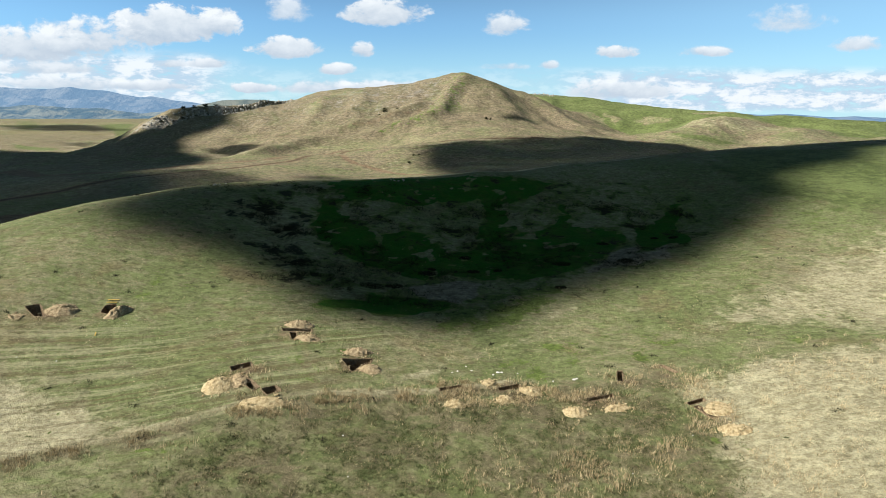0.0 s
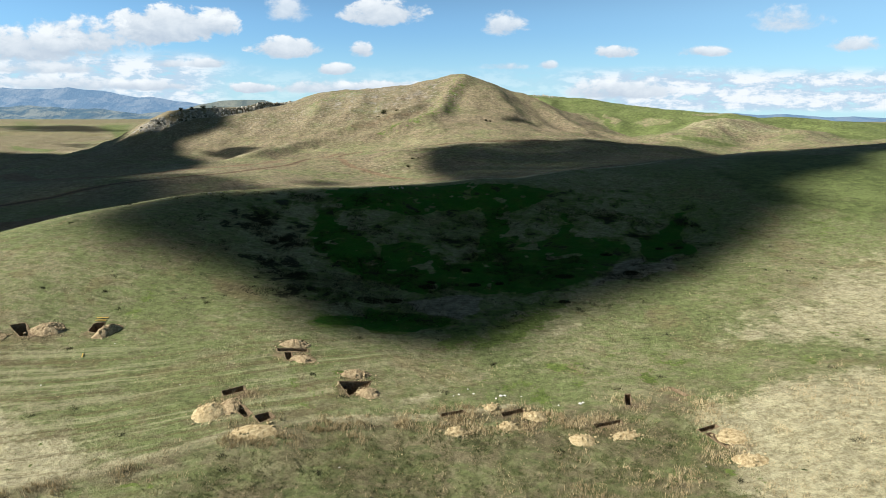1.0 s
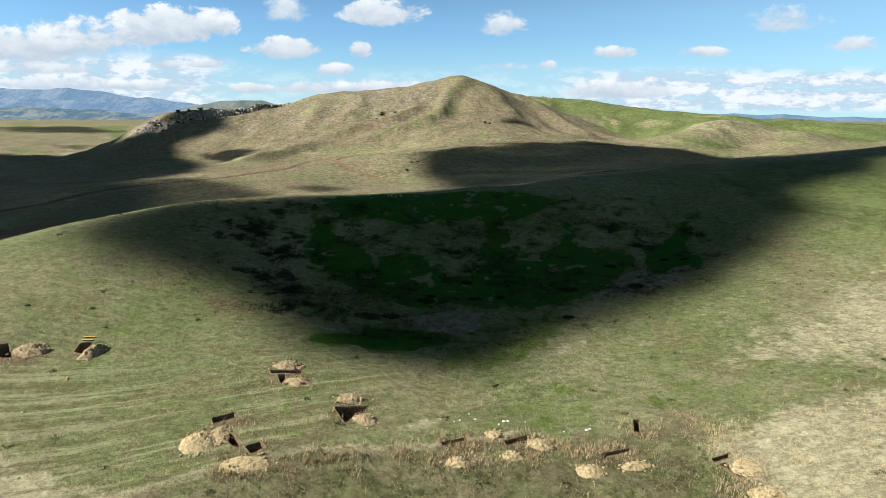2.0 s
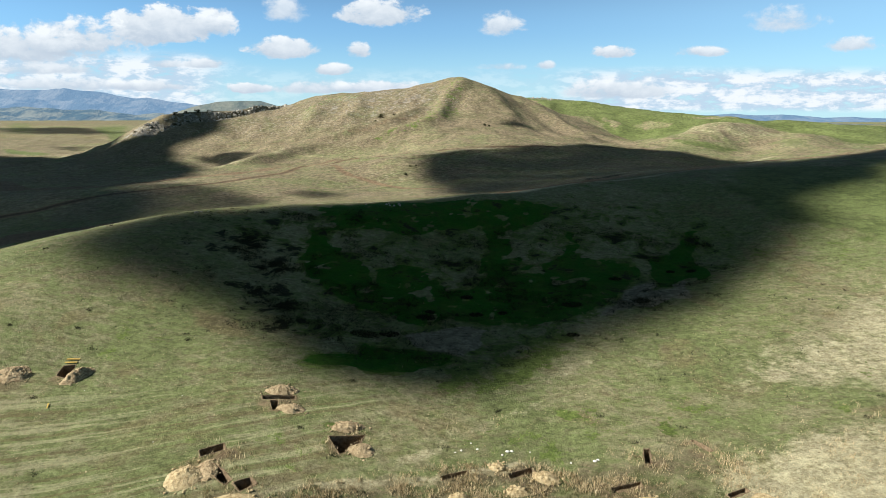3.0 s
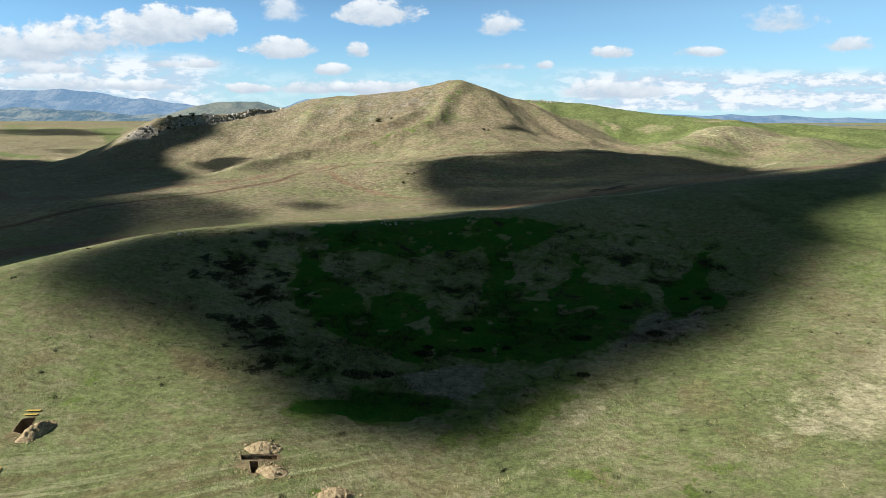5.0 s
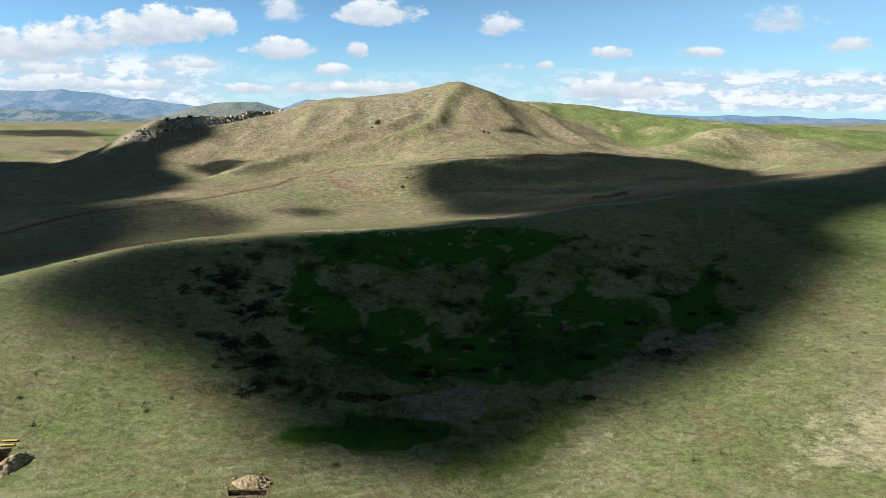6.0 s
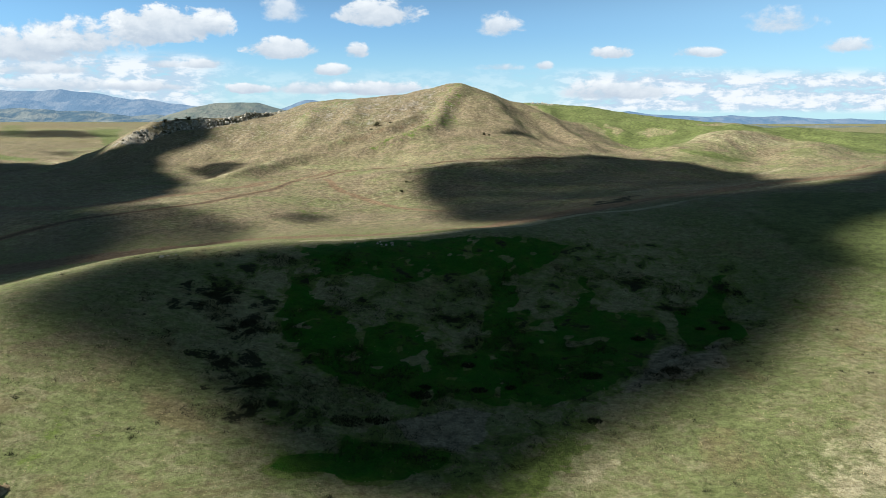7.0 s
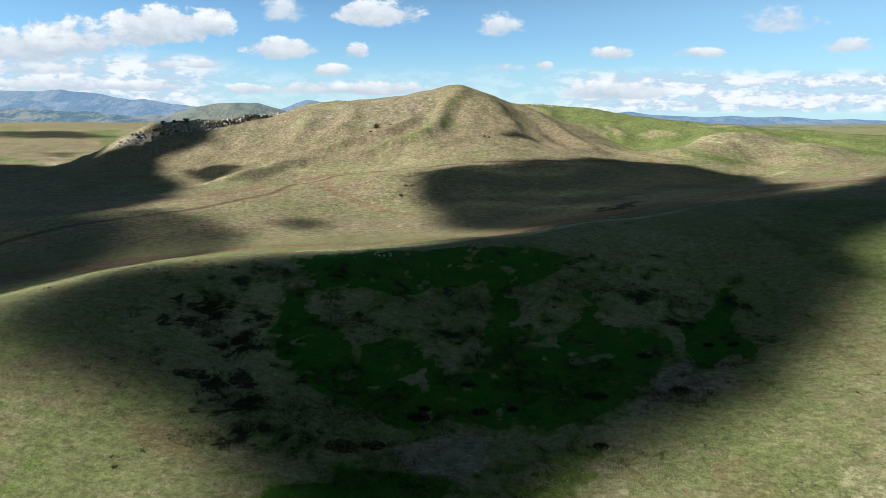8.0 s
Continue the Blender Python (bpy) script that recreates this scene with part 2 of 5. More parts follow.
def earth_look(low, high, dust):
    def build(k, s):
        p = where(k)
        clod, fine = k.noise(p, 2.4, 5, 0.65), k.noise(p, 11, 4, 0.7)
        col = k.mix(k.span(clod, 0.35, 0.65), low, high)
        col = k.mix(k.math("MULTIPLY", k.span(fine, 0.5, 0.75), 0.6), col, dust)
        col = k.mix(k.math("MULTIPLY", k.span(fine, 0.42, 0.3), 0.55), col, tuple(v * 0.45 for v in low))
        k.join(col, s.inputs["Base Color"])
        bump(k, s, k.math("ADD", clod, k.math("MULTIPLY", fine, 0.5)), 0.22)
    return build


def blade_look(a, b, c):
    def build(k, s):
        r = k.put("ShaderNodeNewGeometry").outputs["Random Per Island"]
        col = k.mix(k.span(r, 0.0, 0.55, smoothly=False), a, b)
        col = k.mix(k.span(r, 0.55, 1.0, smoothly=False), col, c)
        col = k.mix(k.math("MULTIPLY", k.span(k.noise(where(k), 0.3, 3), 0.4, 0.62), 0.4), col, a)
        k.join(col, s.inputs["Base Color"])
    return build


def stone_look(a, b):
    def build(k, s):
        p = where(k)
        n, fine = k.noise(p, 0.7, 6, 0.7, 0.5), k.noise(p, 5, 4, 0.7)
        r = k.put("ShaderNodeObjectInfo").outputs["Random"]
        col = k.mix(k.math("ADD", k.math("MULTIPLY", n, 0.8), k.math("MULTIPLY", r, 0.25)), a, b)
        col = k.mix(k.math("MULTIPLY", k.span(fine, 0.55, 0.7), 0.5), col, (0.070, 0.064, 0.053))
        k.join(col, s.inputs["Base Color"])
        bump(k, s, k.math("ADD", n, fine), 0.5)
    return build


def plain_look(colour, spread=0.25):
    def build(k, s):
        n = k.noise(where(k), 6, 5, 0.6)
        k.join(k.mix(n, tuple(v * (1 - spread) for v in colour), tuple(min(0.95, v * (1 + spread)) for v in colour)), s.inputs["Base Color"])
    return build


def far_look(a, b, haze_glow, amount):
    """Far ranges; the haze before them is put in as a bluish glow."""
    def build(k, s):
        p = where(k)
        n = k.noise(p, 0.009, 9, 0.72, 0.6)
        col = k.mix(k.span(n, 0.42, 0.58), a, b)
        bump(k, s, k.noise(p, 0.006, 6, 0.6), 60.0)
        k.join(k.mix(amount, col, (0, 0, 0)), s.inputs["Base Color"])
        k.join((*haze_glow, 1), s.inputs["Emission Color"])
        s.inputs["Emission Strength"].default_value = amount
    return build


def cloud_look(k, s):
    s.inputs["Base Color"].default_value = (0.8, 0.8, 0.82, 1)
    n = k.noise(where(k), 0.03, 5, 0.6)
    k.join(k.span(k.math("ADD", mask(k, "thick"), k.math("MULTIPLY", k.math("SUBTRACT", n, 0.5), 0.5)), 0.12, 0.80), s.inputs["Alpha"])


GRASS = material("steppe_grass", ground_look)
SPOIL_PALE = material("pale_spoil", earth_look((0.257, 0.196, 0.104), (0.441, 0.367, 0.224), (0.498, 0.428, 0.285)))
SPOIL_BROWN = material("brown_spoil", earth_look((0.199, 0.148, 0.088), (0.362, 0.292, 0.184), (0.422, 0.350, 0.235)))
PIT_EARTH = material("cut_earth", earth_look((0.118, 0.082, 0.049), (0.213, 0.163, 0.106), (0.244, 0.195, 0.131)))
STRAW = material("straw_blades", blade_look((0.251, 0.192, 0.107), (0.408, 0.334, 0.204), (0.519, 0.447, 0.291)))
GREEN_BLADE = material("green_blades", blade_look((0.033, 0.048, 0.014), (0.076, 0.090, 0.030), (0.163, 0.150, 0.076)))
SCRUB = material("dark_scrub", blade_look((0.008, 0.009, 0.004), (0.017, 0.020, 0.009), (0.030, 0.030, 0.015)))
LEAF = material("shrub_leaf", blade_look((0.011, 0.015, 0.006), (0.024, 0.030, 0.011), (0.045, 0.048, 0.020)))
BARK = material("shrub_bark", plain_look((0.051, 0.037, 0.024)))
LIMESTONE = material("limestone", stone_look((0.162, 0.146, 0.123), (0.476, 0.451, 0.399)))
# same limestone, with the sun on the cliff put into a paler colour
SLAB = material("limestone_painted_sunlit", stone_look((0.360, 0.335, 0.290), (0.720, 0.690, 0.630)))
PLANK = material("yellow_plank", plain_look((0.399, 0.278, 0.072)))
WHITE_BAG = material("white_bag", plain_look((0.483, 0.477, 0.452), 0.1))
CLOUD = material("cloud", cloud_look, 1.0)
# far hills: third colour is painted haze, glowing by the last number
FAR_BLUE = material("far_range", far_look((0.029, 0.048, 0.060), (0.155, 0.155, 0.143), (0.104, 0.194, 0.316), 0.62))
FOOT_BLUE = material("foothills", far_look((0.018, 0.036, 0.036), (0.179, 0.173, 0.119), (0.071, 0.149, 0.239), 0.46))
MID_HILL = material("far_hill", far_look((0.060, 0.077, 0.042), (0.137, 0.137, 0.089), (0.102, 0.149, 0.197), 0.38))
# ---- the lie of the land: crests, slopes and hollows as lines of (x, y, z), joined by a smooth surface ----
NEAR_FLOOR = [(-200, -150, -8), (0, -150, -14), (200, -150, -8), (-60, 10, -7), (0, 15, -9), (60, 10, -6),
              (-38, 54, -3.2), (12.5, 54.3, -4.7), (37, 52, -3.3), (-70, 55, -1.5), (65, 52, -1)]
PIT_SLOPE = [(-35.3, 63.8, -1.8), (-20.8, 64.3, -1.5), (-5.1, 58.2, -4.2), (1.4, 64, -3.1), (15.8, 64.3, -4.0), (32.7, 60.3, -3.9), (43.6, 63.2, -1.6),
             (-25.3, 69.8, -0.7), (-12.9, 72.4, -1.4), (11.2, 69.3, -3.6), (22.9, 71, -2.9), (30, 73.8, -2.8),
             (-59.1, 81.6, 2.7), (-51, 85.7, 2.2), (-26.4, 90.2, 1.6), (3.7, 81.3, -2.3), (39.9, 89.5, -0.8), (90, 80, 2), (-95, 75, 3)]
BOWL_FLOOR = [(-54.5, 101, 6.8), (-41.4, 100.6, 4.4), (-12.7, 102.4, 0.9), (-3.4, 108.2, 1.2), (20.7, 104.8, 0.6), (22.9, 112.8, 1.7),
              (61.9, 99.6, 1.6), (58.6, 106.2, 3.4), (65.2, 112.7, 4.4), (72, 119.5, 4.8), (100, 110, 6)]
BOWL_WALL = [(-35.8, 115, 6.1), (-56.6, 114.3, 10.4), (16.8, 129.1, 4.1), (33.2, 125.4, 3.7), (46.8, 123.6, 3.4), (69, 127.9, 6.5),
             (61.1, 137.7, 6.6), (-28.6, 133.5, 9.4), (10.3, 147.9, 9.8), (75.3, 152.3, 12.8), (120, 150, 13)]
RIM = [(-125, 80, 2), (-96, 98, 6.5), (-84, 110, 9.6), (-73.5, 119.5, 12), (-66.5, 130, 13.1), (-54.2, 143, 14.1), (-35, 151, 14.1), (-13.5, 154.5, 14), (10, 162, 15.1),
       (40, 178, 16.4), (78, 195, 18.4), (107, 220, 18.6), (151, 260, 18.1), (202, 300, 17.6), (258, 350, 16.9), (340, 420, 15)]
BEHIND_RIM = [(-150, 120, -1), (-118, 140, 0.8), (-110, 156, 2), (-103, 170, 3), (-91, 180, 4.2), (-73, 188, 5.8), (-52, 180, 9.2), (-35, 169, 11.8), (-14, 172, 12.2), (12, 178, 13.0), (42, 196, 14.4), (84, 216, 16.6)]
VALLEY = [(-170, 130, 1), (-123, 201, 4), (-131, 220, 6.5), (-88, 246, 8), (-72, 285, 7), (-35, 292, 4), (-40, 230, 6.5), (5, 240, 8), (56, 235, 12.5), (110, 310, 9), (163, 387, 5.5),
          (-109, 395, 6), (-129, 411, 9), (-67, 324, 8.2), (-52, 338, 8.2), (-200, 300, 2), (-240, 400, 3), (-260, 495, 10), (-380, 610, -6), (-360, 420, -6)]
HILLOCK = [(-26.2, 330, 12.2), (-14.3, 345, 14), (23, 370, 15.2), (64.6, 390, 15.2), (-17, 300, 6.5), (40, 330, 9), (105, 405, 14.6), (140.5, 425, 12), (172.6, 430, 10.2), (205, 432, 7.5)]
HILL_FLANK = [(-26.7, 425, 14), (31, 412, 19.5), (-6.6, 463, 26.6), (38, 457, 26.3), (31, 443, 24.5), (-49.7, 505, 34.8), (-93, 487, 22.8), (-161, 513, 23),
              (-242, 530, 27), (115, 540, 25), (10, 520, 42), (60, 520, 38), (-200, 490, 15)]
CREST = [(-300, 560, 14), (-261, 540, 27.6), (-245, 545, 34.2), (-225, 552, 38.2), (-200, 560, 41), (-173, 580, 44.4), (-149, 610, 46.6), (-142, 640, 51.4), (-112, 655, 56),
         (-73, 640, 58.9), (-36, 615, 62), (-13, 595, 65.7), (8.5, 578, 69.3), (21.6, 575, 70.3), (35, 578, 67.3), (52, 585, 61.1), (69, 592, 54), (98, 600, 44.8), (121, 600, 35.6), (147, 590, 27)]
HILL_BACK = [(-330, 700, 0), (-230, 660, 22), (-160, 720, 32), (-40, 730, 38), (60, 720, 44), (140, 690, 40), (172, 650, 29), (200, 600, 17)]
GREEN_RIDGE = [(95, 785, 57.5), (125, 772, 57), (152, 760, 55.5), (174, 760, 55), (188, 740, 52.3), (206, 720, 46), (223, 700, 43), (246, 660, 38.9), (276, 640, 36.6), (299, 620, 34.3), (337, 600, 30.9),
               (353, 590, 28.8), (371, 585, 27.1), (385, 580, 26.8), (410, 580, 26.2), (435, 580, 24.9), (500, 590, 22), (620, 600, 16), (230, 850, 30), (330, 720, 18), (430, 700, 12), (560, 760, 5), (420, 1000, 4), (800, 1150, 2)]
PALE_KNOLL = [(190, 520, 18.2), (220, 525, 27.1), (251, 535, 31), (267, 530, 27.5), (275, 505, 20.1), (284, 480, 20.4), (304, 490, 18.9), (307, 480, 14.8), (304, 450, 12.7), (255, 575, 23),
              (310, 560, 19), (360, 530, 18.5), (410, 530, 18.5), (240, 480, 13), (215, 570, 20)]
FAR_LAND = [(-600, 900, -10), (-820, 1350, 2), (-1120, 1990, 16), (-1900, 3200, 20), (-600, 2600, 14), (0, 1500, 5), (900, 1900, 3), (1600, 3000, 2), (200, 3600, 4),
            (-2600, 900, -10), (2500, 900, 10), (-900, 100, -10), (900, 150, 14), (-900, -900, -10), (900, -900, -10)]
LINES = NEAR_FLOOR + PIT_SLOPE + BOWL_FLOOR + BOWL_WALL + RIM + BEHIND_RIM + VALLEY + HILLOCK + HILL_FLANK + CREST + HILL_BACK + GREEN_RIDGE + PALE_KNOLL + FAR_LAND


def warp(x, y):
    """Draw far places in, so that near and far lines weigh alike."""
    d = np.hypot(x, y - 100.0) / 150.0
    k = np.arcsinh(d) / np.maximum(d, 1e-6)
    return x / 150.0 * k, (y - 100.0) / 150.0 * k


def plate(r2):
    return 0.5 * r2 * np.log(r2 + 1e-9)


def fit_land(lines, slack=0.00015):
    p = np.array(lines, float)
    u, v = warp(p[:, 0], p[:, 1])
    n = len(u)
    a = np.zeros((n + 3, n + 3))
    a[:n, :n] = plate((u[:, None] - u) ** 2 + (v[:, None] - v) ** 2) + slack * np.eye(n)
    a[:n, n:] = np.stack([np.ones(n), u, v], 1)
    a[n:, :n] = a[:n, n:].T
    return u, v, np.linalg.solve(a, np.concatenate([p[:, 2], np.zeros(3)]))


LAND_U, LAND_V, LAND_W = fit_land(LINES)


def lattice(ix, iy, seed):
    h = (ix.astype(np.int64) * 374761393 + iy.astype(np.int64) * 668265263 + seed * 974711) & 0x7FFFFFFF
    h = ((h ^ (h >> 13)) * 1274126177) & 0x7FFFFFFF
    return ((h ^ (h >> 16)) & 0xFFFF) / 65535.0


def wobble(x, y, size, seed=0, octaves=3):
    """Smooth noise between about -1 and 1, for arrays."""
    total, amp = 0.0, 1.0
    x, y = np.asarray(x, float) / size, np.asarray(y, float) / size
    for k in range(octaves):
        ix, iy = np.floor(x), np.floor(y)
        fx, fy = x - ix, y - iy
        fx, fy = fx * fx * (3 - 2 * fx), fy * fy * (3 - 2 * fy)
        s = seed * 17 + k
        low = lattice(ix, iy, s) * (1 - fx) + lattice(ix + 1, iy, s) * fx
        high = lattice(ix, iy + 1, s) * (1 - fx) + lattice(ix + 1, iy + 1, s) * fx
        total = total + amp * (2 * (low * (1 - fy) + high * fy) - 1)
        amp, x, y = amp * 0.5, x * 2.03 + 7.1, y * 2.03 + 3.7
    return total / 1.6


def smooth(a, b, v):
    t = np.clip((v - a) / (b - a), 0, 1)
    return t * t * (3 - 2 * t)


def off_line(x, y, line):
    """Distance from a line of (x, y, ...) and how far along it, 0 to 1."""
    x, y = np.asarray(x, float), np.asarray(y, float)
    best, along = np.full(x.shape, 1e9), np.zeros(x.shape)
    count = len(line) - 1
    for k in range(count):
        (ax, ay), (bx, by) = line[k][:2], line[k + 1][:2]
        dx, dy = bx - ax, by - ay
        s = np.clip(((x - ax) * dx + (y - ay) * dy) / (dx * dx + dy * dy), 0, 1)
        d = np.hypot(x - ax - s * dx, y - ay - s * dy)
        near = d < best
        best, along = np.where(near, d, best), np.where(near, (k + s) / count, along)
    return best, along


# spurs, knolls and a ditch on the hill: line, height, breadth
SPURS = [([(20, 564), (8, 543), (-5, 484), (-31, 469), (-56, 456), (-80, 446)], 4.6, 8), ([(-16, 522), (-38, 493), (-66, 483), (-89, 470), (-120, 462)], 4.6, 7), ([(-110, 560), (-105, 520), (-120, 490)], 2.8, 9),
         ([(80, 587), (105, 540), (120, 500), (110, 470)], 6.0, 11), ([(45, 560), (60, 520), (58, 480)], 3.0, 9), ([(-135, 462), (-112, 452), (-88, 455)], 3.2, 9), ([(-70, 560), (-72, 525), (-95, 495)], 2.8, 8),
         ([(-124, 368), (-117, 400), (-109, 431), (-89, 451), (-70, 462)], 4.6, 7), ([(-172, 452), (-158, 430), (-142, 392)], -3.6, 9), ([(-16, 336), (8, 357), (41, 380), (80, 406), (110, 424)], -1.6, 2.6), ([(-160, 530), (-150, 500), (-165, 480)], 3.0, 9),
         ([(150, 640), (176, 600), (184, 560)], -3.0, 12), ([(178, 665), (184, 625), (190, 600)], 2.4, 8), ([(255, 640), (240, 600), (215, 580)], -2.5, 10), ([(330, 590), (345, 540), (330, 500)], -2.2, 10)]


def land(x, y, relief=True):
    """The ground's height."""
    x, y = np.asarray(x, float), np.asarray(y, float)
    u, v = warp(x, y)
    z = LAND_W[-3] + LAND_W[-2] * u + LAND_W[-1] * v
    for a, b, w in zip(LAND_U, LAND_V, LAND_W):
        z = z + w * plate((u - a) ** 2 + (v - b) ** 2)
    far = np.hypot(x, y)
    # the far country settles to a rolling plain
    out = smooth(1300, 2600, far)
    z = z * (1 - out) + out * ((21 - 19 * smooth(-500, 300, x)) + 5 * wobble(x, y, 500, 3))
    if relief:
        rough = smooth(230, 420, y) * (1 - out)
        z = z + rough * (2.0 * wobble(x, y, 55, 5) + 1.0 * wobble(x, y, 16, 6) + 0.35 * wobble(x, y, 6, 10))
        z = z - rough * smooth(420, 480, y) * 2.2 * np.abs(wobble(x + 0.25 * y, y * 0.28, 24, 7, 2))
        for line, tall, wide in SPURS:
            d, along = off_line(x, y, line)
            z = z + tall * np.exp(-(d / wide) ** 2) * np.sin(np.pi * np.clip(0.15 + 0.85 * along, 0, 1)) * (y > 230)
        z = z + 0.22 * wobble(x, y, 9, 8) * smooth(35, 60, y) + 0.05 * wobble(x, y, 1.7, 9, 2)
    return z

# ---- ground: where each kind of plant grows ----
GREEN_MAIN = [(-31, 152), (-16, 156.5), (7, 160), (18, 161), (30, 158), (23, 149), (28.5, 148), (31, 145), (31, 134), (39.6, 133.5), (41.6, 129.6), (37.5, 122), (31.4, 115), (26, 109.5), (22, 106),
              (13, 103.5), (6, 105.5), (0, 107), (-3, 103), (-7, 104.5), (-9.3, 107), (-16.4, 109.5), (-20.5, 114.5), (-27.5, 121), (-28.5, 130), (-29.7, 138.5), (-24.5, 140), (-29.7, 147)]
BROWN_LEFT = [(-24, 137.5), (-16, 140), (-5, 138.5), (2, 144), (9.6, 146.5), (9.7, 138.5), (8, 134.5), (6.3, 127), (7.2, 122), (1.2, 119), (-3.6, 127.5), (-9, 128), (-13, 124), (-18, 130), (-22.5, 132.5)]
BROWN_RIGHT = [(15.8, 144.5), (22, 148.5), (27.7, 147.5), (26, 135.5), (20, 131.5), (16.4, 133), (15.9, 139)]
GREEN_LOW = [(-22, 89.2), (-19.6, 93), (-13, 93.6), (-13.7, 98), (-8, 98), (-3, 96.8), (3, 94.7), (-1, 91.3), (-7.5, 89.3), (-16, 88.8)]
GREEN_SOFT = [(6, 103.5), (12, 104), (19, 104), (22, 102), (20, 96), (14, 90), (6, 85), (-3, 86), (0, 91), (3.5, 95)]
GREEN_SPRING = [(44, 133.5), (52, 139), (56, 145), (60.5, 146.5), (55, 136), (53.5, 131), (54.5, 127.5), (54, 124), (49.7, 120), (49.4, 123.5), (44, 119.4), (41, 119), (41.5, 124)]
GREEN_SLOPE = [(72, 170), (95, 206), (130, 206), (210, 270), (260, 260), (180, 150), (110, 118), (84, 134), (72, 146)]
FRESH = [(-2, 70), (20, 72), (42, 78), (30, 88), (5, 80)]
GREY_TONGUE = [(-6.4, 101), (-3, 102.6), (4, 105), (7.2, 104), (5.6, 99), (3.7, 97), (3, 94.7), (-1, 96.5), (-4.8, 98.4)]
GREY_BANK = [(37.3, 121.5), (41.6, 123.4), (39.8, 118), (44, 119.4), (49.4, 124.4), (47, 118.3), (46, 114.6), (41, 112.6), (35, 110.7), (29, 108.8), (26.3, 107.8), (29, 112.3), (32, 115.2)]
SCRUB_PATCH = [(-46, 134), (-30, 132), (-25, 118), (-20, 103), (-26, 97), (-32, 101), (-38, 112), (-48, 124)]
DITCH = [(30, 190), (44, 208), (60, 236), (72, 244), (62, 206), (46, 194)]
HILL_GREEN = [[(-121, 546), (-111, 590), (-65, 588), (-68, 555), (-112, 538)], [(-52, 456), (-20, 500), (4, 545), (22, 560), (12, 488), (-41, 449)], [(-57, 255), (-51, 271), (-42, 261), (-41, 241), (-51, 241)]]
STONY = [(-121, 551), (-90, 600), (-40, 605), (8, 572), (2, 534), (-38, 504), (-93, 508)]
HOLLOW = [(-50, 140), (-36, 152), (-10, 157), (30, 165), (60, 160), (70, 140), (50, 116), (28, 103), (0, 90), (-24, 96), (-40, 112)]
COMBED = [(-80, 62), (-60, 50), (-30, 55), (-14, 64), (-8, 74), (-8, 84), (-20, 88), (-44, 80), (-70, 78)]
STUBBLE = [(25, 40), (27, 50), (29, 58), (30, 66), (37, 71), (48, 72.5), (60, 74), (110, 78), (110, 30), (25, 30)]
BLEACHED = [(-74, 62), (-56, 66), (-44, 62), (-36, 57), (-44, 46), (-80, 46)]
PALE_SIDE = [(40, 84), (52, 98), (66, 106), (86, 118), (120, 120), (120, 84), (70, 80)]
WEED_LINE = [(-27, 58), (-22, 59.5), (-12, 62.5), (0, 66.5), (15, 68.5), (30, 69.5)]
WEED_FIELD = [(-36, 46), (-30, 52), (-24, 57.5), (-12, 62), (0, 66), (14, 68), (28, 69), (31, 62), (29, 50), (24, 36), (-40, 36)]
RIM_TRACK = [(-160, 150), (-113, 177), (-94, 183), (-73, 186), (-50, 184), (-27, 180), (-5, 178), (12, 182), (28, 192), (47, 204), (96, 226), (168, 258), (260, 330)]
SIDE_TRACK = [(20, 180), (36, 186), (64, 211), (109, 244), (169, 300), (220, 340), (300, 420)]
VALLEY_TRACK = [(-170, 175), (-135, 207), (-121, 229), (-107, 240), (-92, 258), (-85, 287), (-78, 304), (-74, 345), (-64, 385), (-40, 396), (-11, 372), (40, 392), (110, 420), (150, 442)]
HILLOCK_TRACK = [(-62, 351), (-51.5, 318), (-45, 306), (-29.5, 291), (-13, 266), (2, 240)]
BROWN_BAND = [(-240, 330), (-187, 280), (-142, 254), (-126, 267), (-116, 282), (-102, 299), (-86, 353), (-71, 402), (-40, 396)]
PALE_TRACK = [(-30, 158), (1, 164), (13, 167), (27, 176), (39, 181), (51.5, 183), (72, 194), (113, 222), (167, 250), (240, 300)]
FAR_TRACK = [(78, 273), (97, 286), (130, 327), (186, 382), (230, 420)]
HILL_PATH = [(-170, 480), (-110, 470), (-60, 478), (-10, 505)]
SPUR = [(22, 574), (14, 545), (6, 520), (-8, 490)]
RIDGE_GRASS = [(100, 790), (126, 705), (142, 672), (165, 668), (169, 632), (171, 592), (186, 578), (176, 510), (186, 505), (215, 520), (240, 550), (285, 588), (300, 578), (322, 568), (333, 545), (326, 500),
               (350, 485), (650, 480), (900, 700), (500, 1300), (120, 1200)]
KNOLL_FOOT = [(172, 490), (186, 452), (208, 448), (236, 454), (222, 470), (197, 474)]
RIDGE_BARE = [[(178, 666), (190, 628), (181, 618), (174, 650)], [(202, 634), (214, 640), (238, 624), (226, 607), (206, 612)], [(255, 640), (285, 628), (300, 610), (270, 622)]]
PLAIN_GREEN = [[(-657, 916), (-595, 886), (-511, 806), (-504, 777), (-577, 805)], [(-888, 1535), (-822, 1613), (-271, 541), (-732, 1307)], [(-1336, 1866), (-1211, 1832), (-900, 1361), (-918, 1282)]]
# last outline: the hill foot's shade, put into the weed and rust colours
PLAIN_DARK = [[(-952, 1431), (-857, 1483), (-724, 1336), (-730, 1260), (-834, 1261)], [(-606, 948), (-564, 973), (-518, 880), (-559, 895)], [(-570, 795), (-493, 766), (-339, 554), (-329, 501), (-381, 534)]]
PLAIN_PALE = [[(-833, 1162), (-698, 1117), (-665, 1247), (-587, 1065), (-650, 1039), (-703, 981)], [(-569, 896), (-551, 923), (-346, 574), (-497, 789)]]
